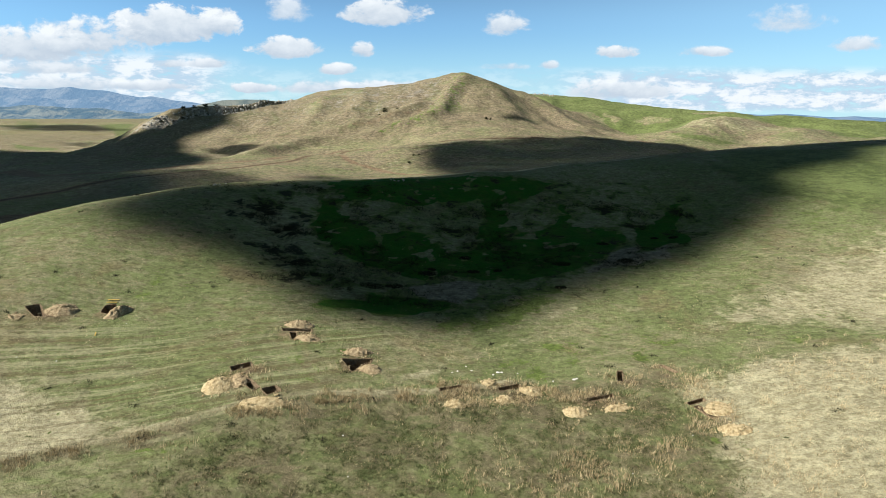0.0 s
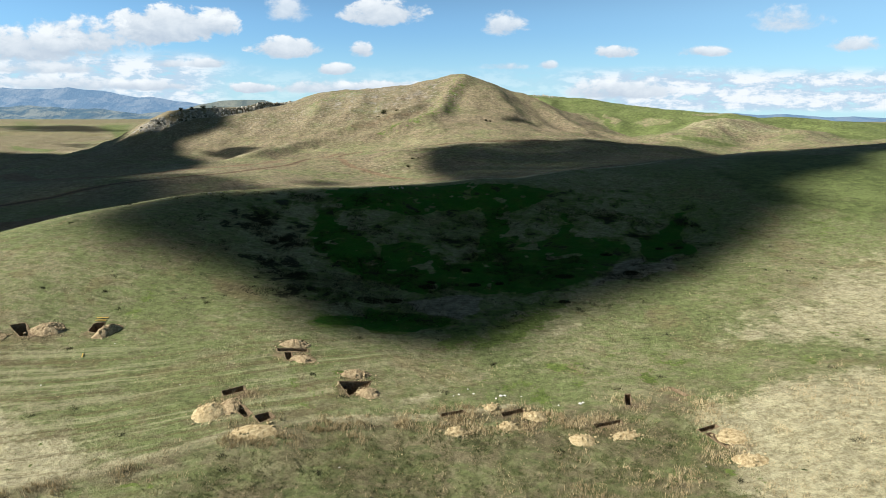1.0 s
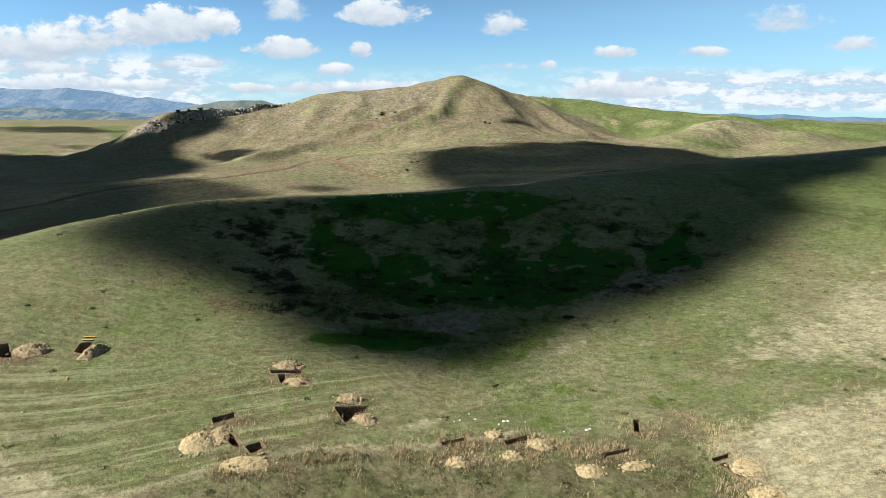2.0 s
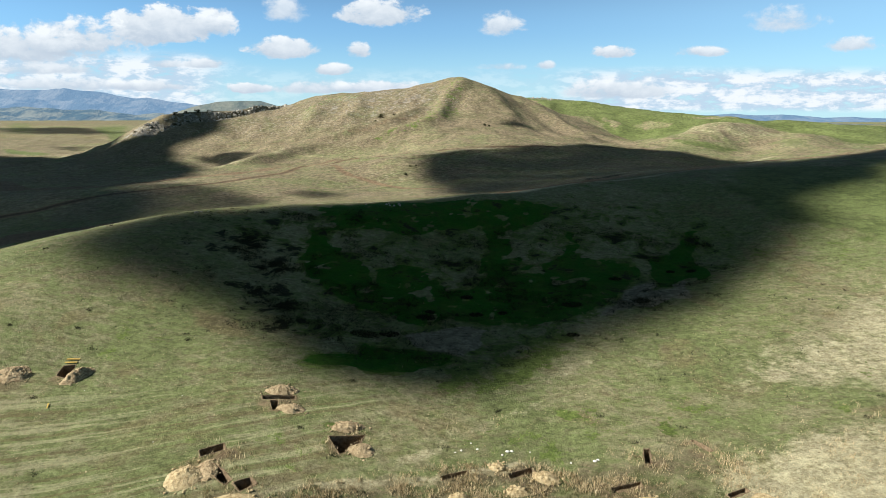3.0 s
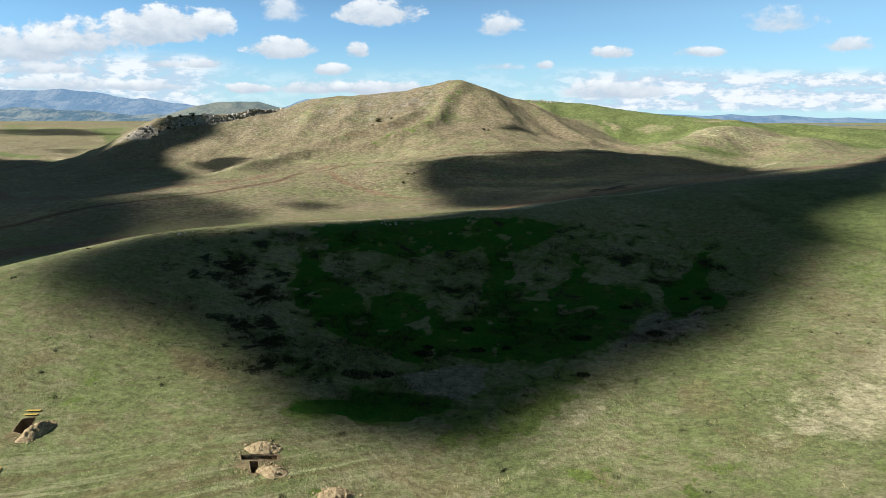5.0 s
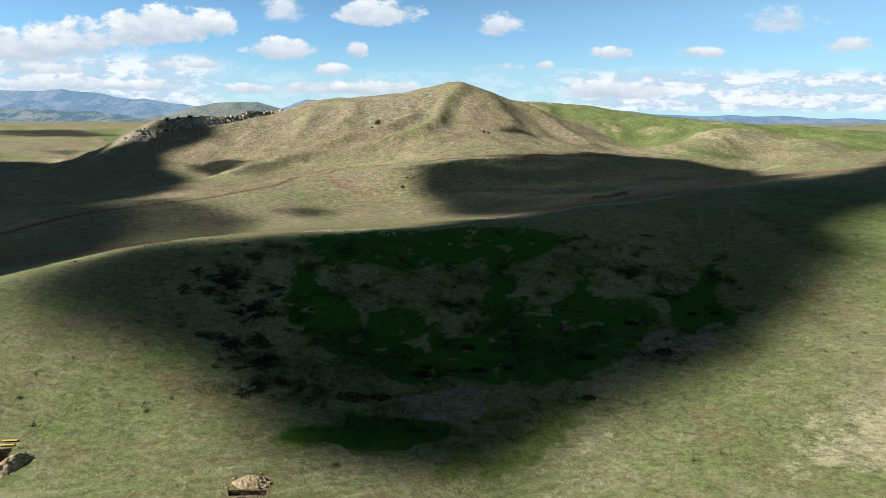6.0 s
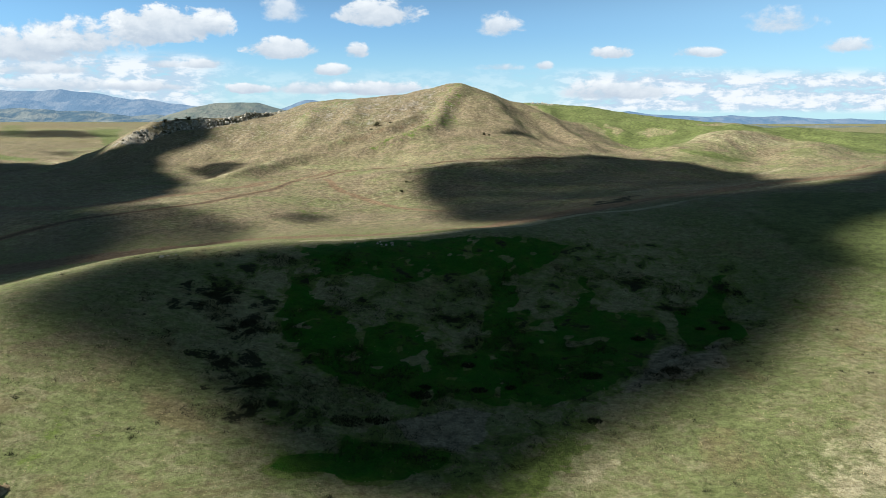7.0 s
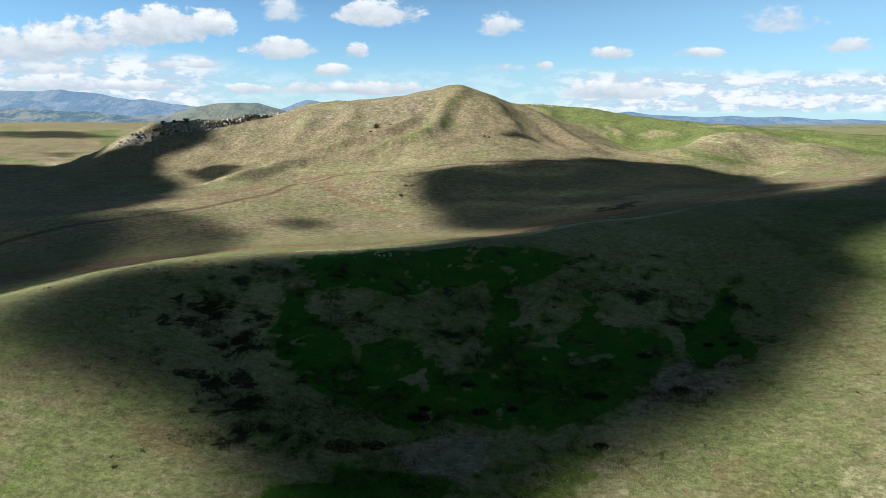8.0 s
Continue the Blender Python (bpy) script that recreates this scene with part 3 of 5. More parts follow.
DARK_WEEDS = [(-46.5, 59), (-45, 60.6), (-42.4, 60.8), (-41.8, 58), (-42.3, 54.3), (-44.8, 54)]
GREEN_STRIP = [(-35, 53.9), (-28.6, 55.9), (-28.6, 54.2), (-33.5, 53.2)]
PALE_PATH = [(-6, 70.5), (-1.5, 73.6), (3, 76.6), (9.6, 81.8), (14, 86), (18.4, 89.5), (24, 93)]
FIELD_EDGE = [(-60, 44), (-43, 51.6), (-36.2, 54), (-29.6, 57), (-22.8, 60), (-17, 61.8), (-9.6, 64), (0, 65.6), (8.2, 68.6)]
OLD_FURROW = [(-46, 55.4), (-42.1, 56.4), (-34.9, 59.1), (-26.4, 61.2)]
RUSTY = [[(52, 77.5), (60, 79.5), (62, 76.5), (54, 75)], [(15, 80.5), (21, 83), (21.5, 78.8), (16, 79)], [(-21, 50), (-20, 54), (-15.5, 54), (-14.5, 49)], [(-44, 104), (-30, 100), (-27, 94), (-40, 96)]]
TAN_WEEDS = [(-1.3, 50), (6.6, 54), (18.9, 57), (29.5, 61), (33, 57), (15, 51), (6.2, 47)]
CLIFF = [(-262, 540), (-246, 545), (-226, 552), (-200, 560), (-174, 580), (-150, 609)]


def within(x, y, shape, soft):
    """1 inside an outline, 0 outside, over a soft edge."""
    xs, ys = [p[0] for p in shape], [p[1] for p in shape]
    some = (x > min(xs) - soft) & (x < max(xs) + soft) & (y > min(ys) - soft) & (y < max(ys) + soft)
    out = np.zeros(x.shape)
    x, y = x[some], y[some]
    inside = np.zeros(x.shape, bool)
    ring = shape + shape[:1]
    for (ax, ay), (bx, by) in zip(ring, ring[1:]):
        cross = (ay > y) != (by > y)
        with np.errstate(divide="ignore", invalid="ignore"):
            inside ^= cross & (x < (bx - ax) * (y - ay) / (by - ay + 1e-12) + ax)
    d, _ = off_line(x, y, ring)
    out[some] = smooth(-soft, soft, np.where(inside, d, -d))
    return out


def beside(x, y, line, half, soft):
    pad = half + soft
    xs, ys = [p[0] for p in line], [p[1] for p in line]
    some = (x > min(xs) - pad) & (x < max(xs) + pad) & (y > min(ys) - pad) & (y < max(ys) + pad)
    out = np.zeros(x.shape)
    out[some] = 1 - smooth(half, half + soft, off_line(x[some], y[some], line)[0])
    return out


def plants(x, y):
    """The share of each cover at a place."""
    bx, by = x + 3.2 * wobble(x, y, 10, 21) + 1.2 * wobble(x, y, 2.4, 51), y + 3.2 * wobble(x, y, 10, 22) + 1.2 * wobble(x, y, 2.4, 52)
    far = np.hypot(x, y)
    c = {}
    tx, ty = x + 1.1 * wobble(x, y, 5, 21) + 0.9 * wobble(x, y, 1.8, 51), y + 1.1 * wobble(x, y, 5, 22) + 0.9 * wobble(x, y, 1.8, 52)
    worn = np.maximum(within(tx, ty, BROWN_LEFT, 2.2), within(tx, ty, BROWN_RIGHT, 2.2))
    main = within(tx, ty, GREEN_MAIN, 2.2) * (1 - worn) * (1 - 0.55 * smooth(0.20, 0.6, wobble(x, y, 2.2, 55)))
    near_green = np.maximum.reduce([main, within(tx, ty, GREEN_LOW, 2), 0.60 * within(bx, by, GREEN_SOFT, 4), 0.36 * within(bx, by, FRESH, 5), within(tx, ty, GREEN_SPRING, 1.8)])
    spur = 0.26 * beside(x, y, SPUR, 2, 34)
    wx, wy = x + 7 * wobble(x, y, 26, 65) + 3 * wobble(x, y, 8, 66), y + 9 * wobble(x, y, 26, 67) + 4 * wobble(x, y, 8, 68)
    ridge = within(wx, wy, RIDGE_GRASS, 5) * (0.78 + 0.25 * wobble(x, y, 30, 23)) * (1 - 0.8 * np.maximum.reduce([within(wx, wy, g, 5) for g in RIDGE_BARE]))
    knoll = 0.6 * within(wx, wy, KNOLL_FOOT, 6)
    fx, fy = x + 14 * wobble(x, y, 90, 70), y + 22 * wobble(x, y, 90, 71)
    plain = np.maximum.reduce([smooth(650, 800, far) * (x < -150) * 0.45 * smooth(0.10, 0.35, wobble(x * 0.4, y, 130, 24))] + [v * within(fx, fy, g, 16) for v, g in zip((0.66, 0.6, 0.5), PLAIN_GREEN)])
    meadow = 0.31 * smooth(-0.35, 0.5, wobble(x, y, 22, 25)) * (1 - smooth(150, 230, y)) * smooth(50, 70, y + 0.25 * x)
    c["green"] = np.clip(np.maximum.reduce([near_green, spur, meadow, 0.55 * within(tx, ty, GREEN_STRIP, 1.2), 0.5 * within(tx, ty, DARK_WEEDS, 1.5), 0.36 * within(bx, by, HOLLOW, 6)] + [0.38 * within(bx + 4 * wobble(x, y, 14, 58), by + 4 * wobble(x, y, 14, 59), g, 9) for g in HILL_GREEN]), 0, 1)
    c["spring"] = np.clip(np.maximum.reduce([ridge, knoll, plain, 0.62 * within(bx + 5 * wobble(x, y, 20, 53), by, GREEN_SLOPE, 14)]), 0, 1)
    c["pale"] = np.clip(np.maximum.reduce([*[0.62 * beside(bx, by - 2, line, 1.5, 5) for line, tall, _ in SPURS[:8] if tall > 4.5], 0.48 * beside(bx, by, PALE_PATH, 0.2, 2.0), 0.8 * beside(x, y - 1.6 - 0.4 * wobble(x, y, 6, 72), FIELD_EDGE, 0.4, 1.2), 0.8 * beside(x, y - 6, [(-26, 330), (-14, 342), (8, 361), (41, 384), (80, 410), (118, 436), (160, 446)], 1.2, 3), *[0.9 * within(fx, fy, g, 16) for g in PLAIN_PALE], 0.4 * smooth(600, 720, far) * (x < -150) * smooth(0.0, 0.25, wobble(x * 0.4, y, 120, 60)), 0.95 * beside(x, y, PALE_TRACK, 0.8, 1.6), 0.9 * beside(x, y, FAR_TRACK, 0.9, 2.0), 0.7 * beside(x + 4, y + 9, FAR_TRACK, 0.7, 2.0), 0.8 * beside(x, y + 3.2, SIDE_TRACK, 0.7, 1.8), 0.7 * beside(x - 3, y - 4.5, SIDE_TRACK, 0.6, 1.8), 0.7 * beside(x + 3, y + 7, SIDE_TRACK, 0.5, 1.8), within(bx, by, STUBBLE, 7), 0.85 * within(bx, by, BLEACHED, 5), 0.64 * within(bx, by, PALE_SIDE, 9),
                                           0.35 * smooth(430, 480, y) * (1 - smooth(-20, 60, x - 100)) * smooth(-0.5, 0.5, wobble(x, y, 40, 26)),
                                           0.55 * smooth(440, 520, y) * smooth(80, 140, x) * (1 - smooth(0.9, 1.4, np.hypot((x - 256) / 60, (y - 515) / 55))),
                                           0.34 * smooth(190, 260, y) * (1 - smooth(380, 430, y)) * smooth(-0.2, 0.5, wobble(x, y, 30, 27))]), 0, 1)
    c["weed"] = np.clip(np.maximum.reduce([*[within(fx, fy, g, 16) for g in PLAIN_DARK], 0.75 * beside(bx * 0.4 + x * 0.6, by * 0.4 + y * 0.6, FIELD_EDGE, 0.6, 1.4), 0.62 * smooth(165, 200, y) * (1 - smooth(430, 470, y)) * smooth(-0.7, 0.2, wobble(x, y, 28, 34)), 0.62 * beside(bx, by, WEED_LINE, 0.8, 3.0), 0.60 * within(bx, by, WEED_FIELD, 4),
                                           0.55 * smooth(0.1, 0.6, wobble(x, y, 26, 28)) * smooth(85, 110, y),
                                           0.6 * smooth(380, 460, y) * smooth(20, 70, x) * (1 - smooth(610, 680, y)) * (1 - smooth(150, 200, x)) * smooth(-0.5, 0.3, wobble(x, y, 45, 29)),
                                           0.85 * smooth(380, 470, y) * (1 - smooth(650, 720, y)) * smooth(-1.2, -0.25, wobble(x, y, 38, 32)) * (np.abs(x + 75) < 225),
                                           smooth(600, 720, far) * (x < -150) * smooth(-0.05, 0.2, wobble(x * 0.4, y, 150, 30))]), 0, 1)
    c["rut"] = np.maximum.reduce([0.55 * beside(x + 0.3 * wobble(x, y, 2, 73), y, OLD_FURROW, 0.1, 0.5), beside(x, y, VALLEY_TRACK, 0.5, 1.6), 0.8 * beside(x, y + 0.5, [(-16, 336), (8, 357), (41, 380), (80, 406), (110, 424), (160, 440)], 0.8, 2.0), 0.6 * beside(x, y + 3, SIDE_TRACK, 0.5, 1.4), 0.5 * beside(x, y - 2.6, RIM_TRACK, 0.4, 1.2)])
    c["comb"] = within(bx, by, COMBED, 5) * (1 - near_green)
    c["wild"] = smooth(172, 230, y) * (1 - 0.5 * smooth(800, 1500, far))
    c["rust"] = np.maximum.reduce([*[within(fx, fy, g, 16) for g in PLAIN_DARK], 0.9 * smooth(700, 900, far) * (x < -150) * smooth(-0.3, 0.3, wobble(x * 0.4, y, 110, 75))] + [within(bx, by, g, 3) for g in RUSTY] + [0.7 * beside(bx * 0.4 + x * 0.6, by * 0.4 + y * 0.6 - 1, FIELD_EDGE, 0.4, 1.2), 0.6 * within(bx, by, TAN_WEEDS, 3)])
    # real scrub, plus shade of the hollow and ditch put into its colour
    c["scrub_and_shade"] = np.maximum.reduce([0.75 * within(tx, ty, DARK_WEEDS, 1.5), 0.80 * within(bx, by, SCRUB_PATCH, 6), 0.40 * within(bx, by, HOLLOW, 5), within(bx, by, DITCH, 4)])
    c["grey"] = np.maximum(within(tx, ty, GREY_TONGUE, 1.2), 0.9 * within(tx, ty, GREY_BANK, 1.8))
    tracks = [0.75 * beside(bx, by, BROWN_BAND, 2.5, 7), 0.85 * beside(bx, by, RIM_TRACK, 3.0, 6.0), 0.7 * beside(bx, by, SIDE_TRACK, 1.5, 3.5), 0.95 * beside(x, y, VALLEY_TRACK, 1.2, 2.5), 0.85 * beside(x, y, HILLOCK_TRACK, 0.9, 2.5), 0.5 * beside(x, y, HILL_PATH, 1, 3)]
    dug = [0.5 * (1 - smooth(0.6, 1.25, np.hypot((x - hx) / rx, (y - hy) / ry))) for hx, hy, rx, ry in TRODDEN]
    c["bare"] = np.clip(np.maximum.reduce(tracks + dug), 0, 1)
    scree = beside(x, y, [(px, py - 8) for px, py in CLIFF], 7, 14)
    stony = 0.7 * smooth(440, 530, y) * (1 - smooth(-10, 60, x)) * (1 - smooth(660, 720, y)) * smooth(-250, -200, x)
    tip = 1.1 * (1 - smooth(0.6, 1.2, np.hypot((x + 246) / 20, (y - 531) / 16) + 0.3 * wobble(x, y, 8, 33)))
    c["rock"] = np.clip(np.maximum.reduce([tip, 0.95 * scree * smooth(-0.6, 0.2, wobble(x, y, 9, 31)), stony, 0.85 * within(bx + 5 * wobble(x, y, 18, 61), by + 5 * wobble(x, y, 18, 62), STONY, 12) * smooth(-0.5, 0.3, wobble(x, y, 7, 63)), 0.9 * (1 - smooth(8, 20, np.hypot((x - 130) / 1.8, y - 766)))]), 0, 1)
    return c


# trampled earth round the diggings: x, y, reach across, reach ahead
TRODDEN = [(-57.5, 81.5, 4.2, 3.0), (-49, 83.5, 3.0, 3.0), (-20.8, 79.3, 3.6, 3.0), (-11, 72.5, 3.4, 3.4), (-24.5, 67.5, 3.8, 4.2), (-20.8, 63, 3.4, 2.6),
           (8, 68, 5.2, 3.2), (19, 66, 5.0, 2.6), (23, 71, 2.4, 2.4), (29.6, 73, 3.0, 2.2), (31.6, 63, 3.2, 4.0), (2, 65, 3, 2.4)]


def steps(parts):
    out = [parts[0][0]]
    for a, b, s0, s1 in parts:
        v = a
        while v < b - 1e-6:
            v = min(b, v + s0 + (s1 - s0) * (v - a) / (b - a))
            out.append(v)
    return np.array(out)


def step_up(x, y):
    """The cliff: the ground drops in front of its crest line."""
    d, along = off_line(x, y, CLIFF)
    side = np.interp(x, [p[0] for p in CLIFF], [p[1] for p in CLIFF]) - y
    h = 6.5 * smooth(0.04, 0.2, along) * (1 - smooth(0.9, 1.0, along))
    return -h * smooth(0.5, 4.5, side) * (1 - smooth(10, 34, side)) * (np.abs(side) < 40) * (x > -262) * (x < -150)


ground_x = steps([(-4800, -700, 160, 8), (-700, -300, 8, 2.6), (-300, -95, 2.4, 1.0), (-95, 95, 0.9, 0.9), (95, 350, 1.0, 3.2), (350, 700, 3.2, 8), (700, 4800, 8, 160)])
ground_y = steps([(-1500, 40, 120, 3), (40, 170, 0.85, 0.85), (170, 420, 0.9, 2.6), (420, 700, 2.2, 2.6), (700, 1150, 3, 7), (1150, 4900, 8, 120)])
gx, gy = np.meshgrid(ground_x, ground_y)
gz = land(gx, gy) + step_up(gx, gy)


def surface(x, y):
    """The height of the ground sheet at places, read off its own grid."""
    x, y = np.asarray(x, float), np.asarray(y, float)
    i = np.clip(np.searchsorted(ground_x, x) - 1, 0, len(ground_x) - 2)
    j = np.clip(np.searchsorted(ground_y, y) - 1, 0, len(ground_y) - 2)
    u = (x - ground_x[i]) / (ground_x[i + 1] - ground_x[i])
    v = (y - ground_y[j]) / (ground_y[j + 1] - ground_y[j])
    return (gz[j, i] * (1 - u) + gz[j, i + 1] * u) * (1 - v) + (gz[j + 1, i] * (1 - u) + gz[j + 1, i + 1] * u) * v


def sheet(name, x, y, z):
    rows, cols = x.shape
    me = bpy.data.meshes.new(name)
    i = np.arange(rows * cols).reshape(rows, cols)
    quads = np.stack([i[:-1, :-1], i[:-1, 1:], i[1:, 1:], i[1:, :-1]], -1).reshape(-1, 4)
    return fill(me, np.stack([x, y, z], -1).reshape(-1, 3), quads)


def fill(me, verts, faces, smooth_faces=True):
    """Put arrays of corners and of equal-sided faces into a mesh."""
    n, sides = faces.shape
    me.vertices.add(len(verts))
    me.vertices.foreach_set("co", np.asarray(verts, np.float32).ravel())
    me.loops.add(n * sides)
    me.loops.foreach_set("vertex_index", faces.astype(np.int32).ravel())
    me.polygons.add(n)
    me.polygons.foreach_set("loop_start", np.arange(0, n * sides, sides, dtype=np.int32))
    me.polygons.foreach_set("use_smooth", np.full(n, smooth_faces))
    me.update(calc_edges=True)
    return me


def weights(me, values):
    for key, v in values.items():
        me.attributes.new(key, "FLOAT", "POINT").data.foreach_set("value", np.asarray(v, np.float32).ravel())


# the dug pits, by their corners: far left, far right, near right, near left
PITS = [("test_pit", 2.5, (-61.0, 82.3), (-59.5, 83.3), (-56.6, 80.7), (-58.3, 80.2)),
        ("test_pit", 2.6, (-51.0, 85.4), (-49.7, 85.9), (-48.9, 82.8), (-50.6, 83.2)),
        ("trench", 1.2, (-23.0, 80.3), (-19.0, 80.8), (-18.9, 79.9), (-22.7, 79.5)),
        ("trench", 1.6, (-21.8, 79.35), (-20.9, 79.5), (-20.2, 77.6), (-21.0, 77.5)),
        ("test_pit", 2.2, (-13.4, 73.1), (-9.4, 74.0), (-9.9, 71.9), (-11.6, 70.2)),
        ("trench", 0.7, (-26.9, 69.6), (-24.7, 70.9), (-24.1, 69.9), (-26.3, 68.6)),
        ("trench", 1.7, (-25.2, 67.0), (-24.3, 67.5), (-21.75, 65.1), (-22.4, 64.3)),
        ("test_pit", 1.9, (-21.5, 64.65), (-20.1, 65.4), (-19.1, 64.7), (-20.5, 63.5)),
        ("trench", 0.7, (6.9, 68.7), (9.8, 70.2), (9.9, 69.4), (7.1, 67.9)),
        ("trench", 0.5, (-0.4, 67.6), (2.4, 68.9), (2.4, 68.2), (-0.3, 66.9)),
        ("trench", 0.5, (17.6, 66.7), (21.0, 67.6), (21.0, 66.9), (17.7, 65.9)),
        ("trench", 1.8, (23.1, 72.9), (23.8, 72.9), (23.1, 70.3), (22.4, 70.3)),
        ("trench", 0.8, (29.1, 74.4), (29.6, 74.5), (30.9, 72.5), (30.4, 72.2)),
        ("trench", 1.0, (29.8, 64.6), (30.6, 64.7), (31.9, 62.5), (31.0, 61.9)),
        ("trench", 0.5, (29.4, 65.5), (31.6, 66.2), (31.8, 65.7), (29.5, 64.9))]


def dig(bm, corners, pool):
    """Cut the outline of a pit out of the ground sheet."""
    xs, ys = [c[0] for c in corners], [c[1] for c in corners]
    box = (min(xs) - 1, max(xs) + 1, min(ys) - 1, max(ys) + 1)

    def close(f):
        c = f.calc_center_median()
        return box[0] < c.x < box[1] and box[2] < c.y < box[3]

    local = [f for f in pool if f.is_valid and close(f)]
    cx, cy = sum(xs) / 4, sum(ys) / 4
    sides = []
    for (ax, ay), (bx, by) in zip(corners, corners[1:] + corners[:1]):
        no = Vector((by - ay, ax - bx, 0)).normalized()
        if no.dot(Vector((cx - ax, cy - ay, 0))) > 0:
            no = -no
        sides.append((Vector((ax, ay, 0)), no))
    for co, no in sides:
        geom = local + list({e for f in local for e in f.edges}) + list({v for f in local for v in f.verts})
        made = bmesh.ops.bisect_plane(bm, geom=geom, dist=1e-5, plane_co=co, plane_no=no)
        local = [f for f in made["geom"] if isinstance(f, bmesh.types.BMFace)]
    gone = [f for f in local if all(no.dot(Vector((*f.calc_center_median().xy, 0)) - co) < 1e-4 for co, no in sides)]
    doomed = set(gone)
    kept = [f for f in local if f not in doomed]
    bmesh.ops.delete(bm, geom=gone, context="FACES")
    pool.update(kept)


ground = tagged(new("ground", sheet("ground", gx, gy, gz)), "rolling steppe of dry straw and fresh green grass", "ground", kind="structure")
weights(ground.data, plants(gx, gy))
bm = bmesh.new()
bm.from_mesh(ground.data)
pool = {f for f in bm.faces if 58 < f.verts[0].co.y < 90 and -66 < f.verts[0].co.x < 38}
for _, _, *corners in PITS:
    dig(bm, corners, pool)
bm.to_mesh(ground.data)
bm.free()
ground.data.materials.append(GRASS)

# ---- far ranges behind the land ----
def range_of_hills(name, far, outline, look_of, label, rough, seed):
    """A range along y = far; outline: (across, up) over the distance, from left to right."""
    us = np.linspace(outline[0][0], outline[-1][0], 220)
    top = np.interp(us, [p[0] for p in outline], [p[1] for p in outline]) * far + 36
    top = top + rough * wobble(us * far, us * 0 + seed, 170, seed, 5)
    x, y, z = [], [], []
    for k in np.linspace(0, 1, 14):
        ridge = np.maximum(top, -30)
        z.append(-40 + (ridge + 40) * k ** 0.8 + rough * 1.6 * (1 - k) * k * 3 * wobble(us * far, us * 0 + k * 900, 120, seed + 3, 4))
        y.append(np.full(us.shape, far - 330 * (1 - k)))
        x.append(us * far)
    ob = new(name, sheet(name, np.array(x), np.array(y), np.array(z)))
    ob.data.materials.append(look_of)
    return tagged(ob, label, "mountains", kind="structure")


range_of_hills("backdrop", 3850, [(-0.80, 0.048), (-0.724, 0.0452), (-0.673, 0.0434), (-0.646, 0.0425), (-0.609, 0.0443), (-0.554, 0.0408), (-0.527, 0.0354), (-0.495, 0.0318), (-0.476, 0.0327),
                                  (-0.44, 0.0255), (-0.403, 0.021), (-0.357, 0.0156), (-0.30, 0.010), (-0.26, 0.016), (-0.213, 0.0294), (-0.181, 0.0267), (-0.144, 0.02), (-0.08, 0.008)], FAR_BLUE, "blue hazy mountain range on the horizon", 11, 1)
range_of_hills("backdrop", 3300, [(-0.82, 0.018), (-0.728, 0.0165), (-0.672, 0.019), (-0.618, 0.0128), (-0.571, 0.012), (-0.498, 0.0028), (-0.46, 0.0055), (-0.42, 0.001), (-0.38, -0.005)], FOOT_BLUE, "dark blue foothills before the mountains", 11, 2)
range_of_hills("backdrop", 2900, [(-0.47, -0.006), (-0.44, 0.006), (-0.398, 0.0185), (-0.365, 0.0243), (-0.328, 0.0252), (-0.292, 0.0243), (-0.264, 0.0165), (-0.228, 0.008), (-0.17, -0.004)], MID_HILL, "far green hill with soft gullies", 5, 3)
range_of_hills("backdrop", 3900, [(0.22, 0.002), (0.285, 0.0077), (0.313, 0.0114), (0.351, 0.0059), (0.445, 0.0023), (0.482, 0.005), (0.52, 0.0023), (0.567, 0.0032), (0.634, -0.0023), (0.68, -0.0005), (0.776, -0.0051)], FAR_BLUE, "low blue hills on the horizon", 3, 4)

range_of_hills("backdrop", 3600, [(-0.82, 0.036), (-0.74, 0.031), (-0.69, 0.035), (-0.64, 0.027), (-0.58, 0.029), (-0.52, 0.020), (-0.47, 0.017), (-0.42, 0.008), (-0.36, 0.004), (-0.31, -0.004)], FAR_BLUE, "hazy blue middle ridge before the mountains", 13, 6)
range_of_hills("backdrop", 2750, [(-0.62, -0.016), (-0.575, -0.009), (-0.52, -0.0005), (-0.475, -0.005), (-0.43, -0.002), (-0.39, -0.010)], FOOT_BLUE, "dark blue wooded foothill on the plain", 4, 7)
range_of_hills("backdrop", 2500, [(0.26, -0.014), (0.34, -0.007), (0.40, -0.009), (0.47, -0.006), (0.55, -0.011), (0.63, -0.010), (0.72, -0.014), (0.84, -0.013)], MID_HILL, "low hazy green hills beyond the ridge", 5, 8)


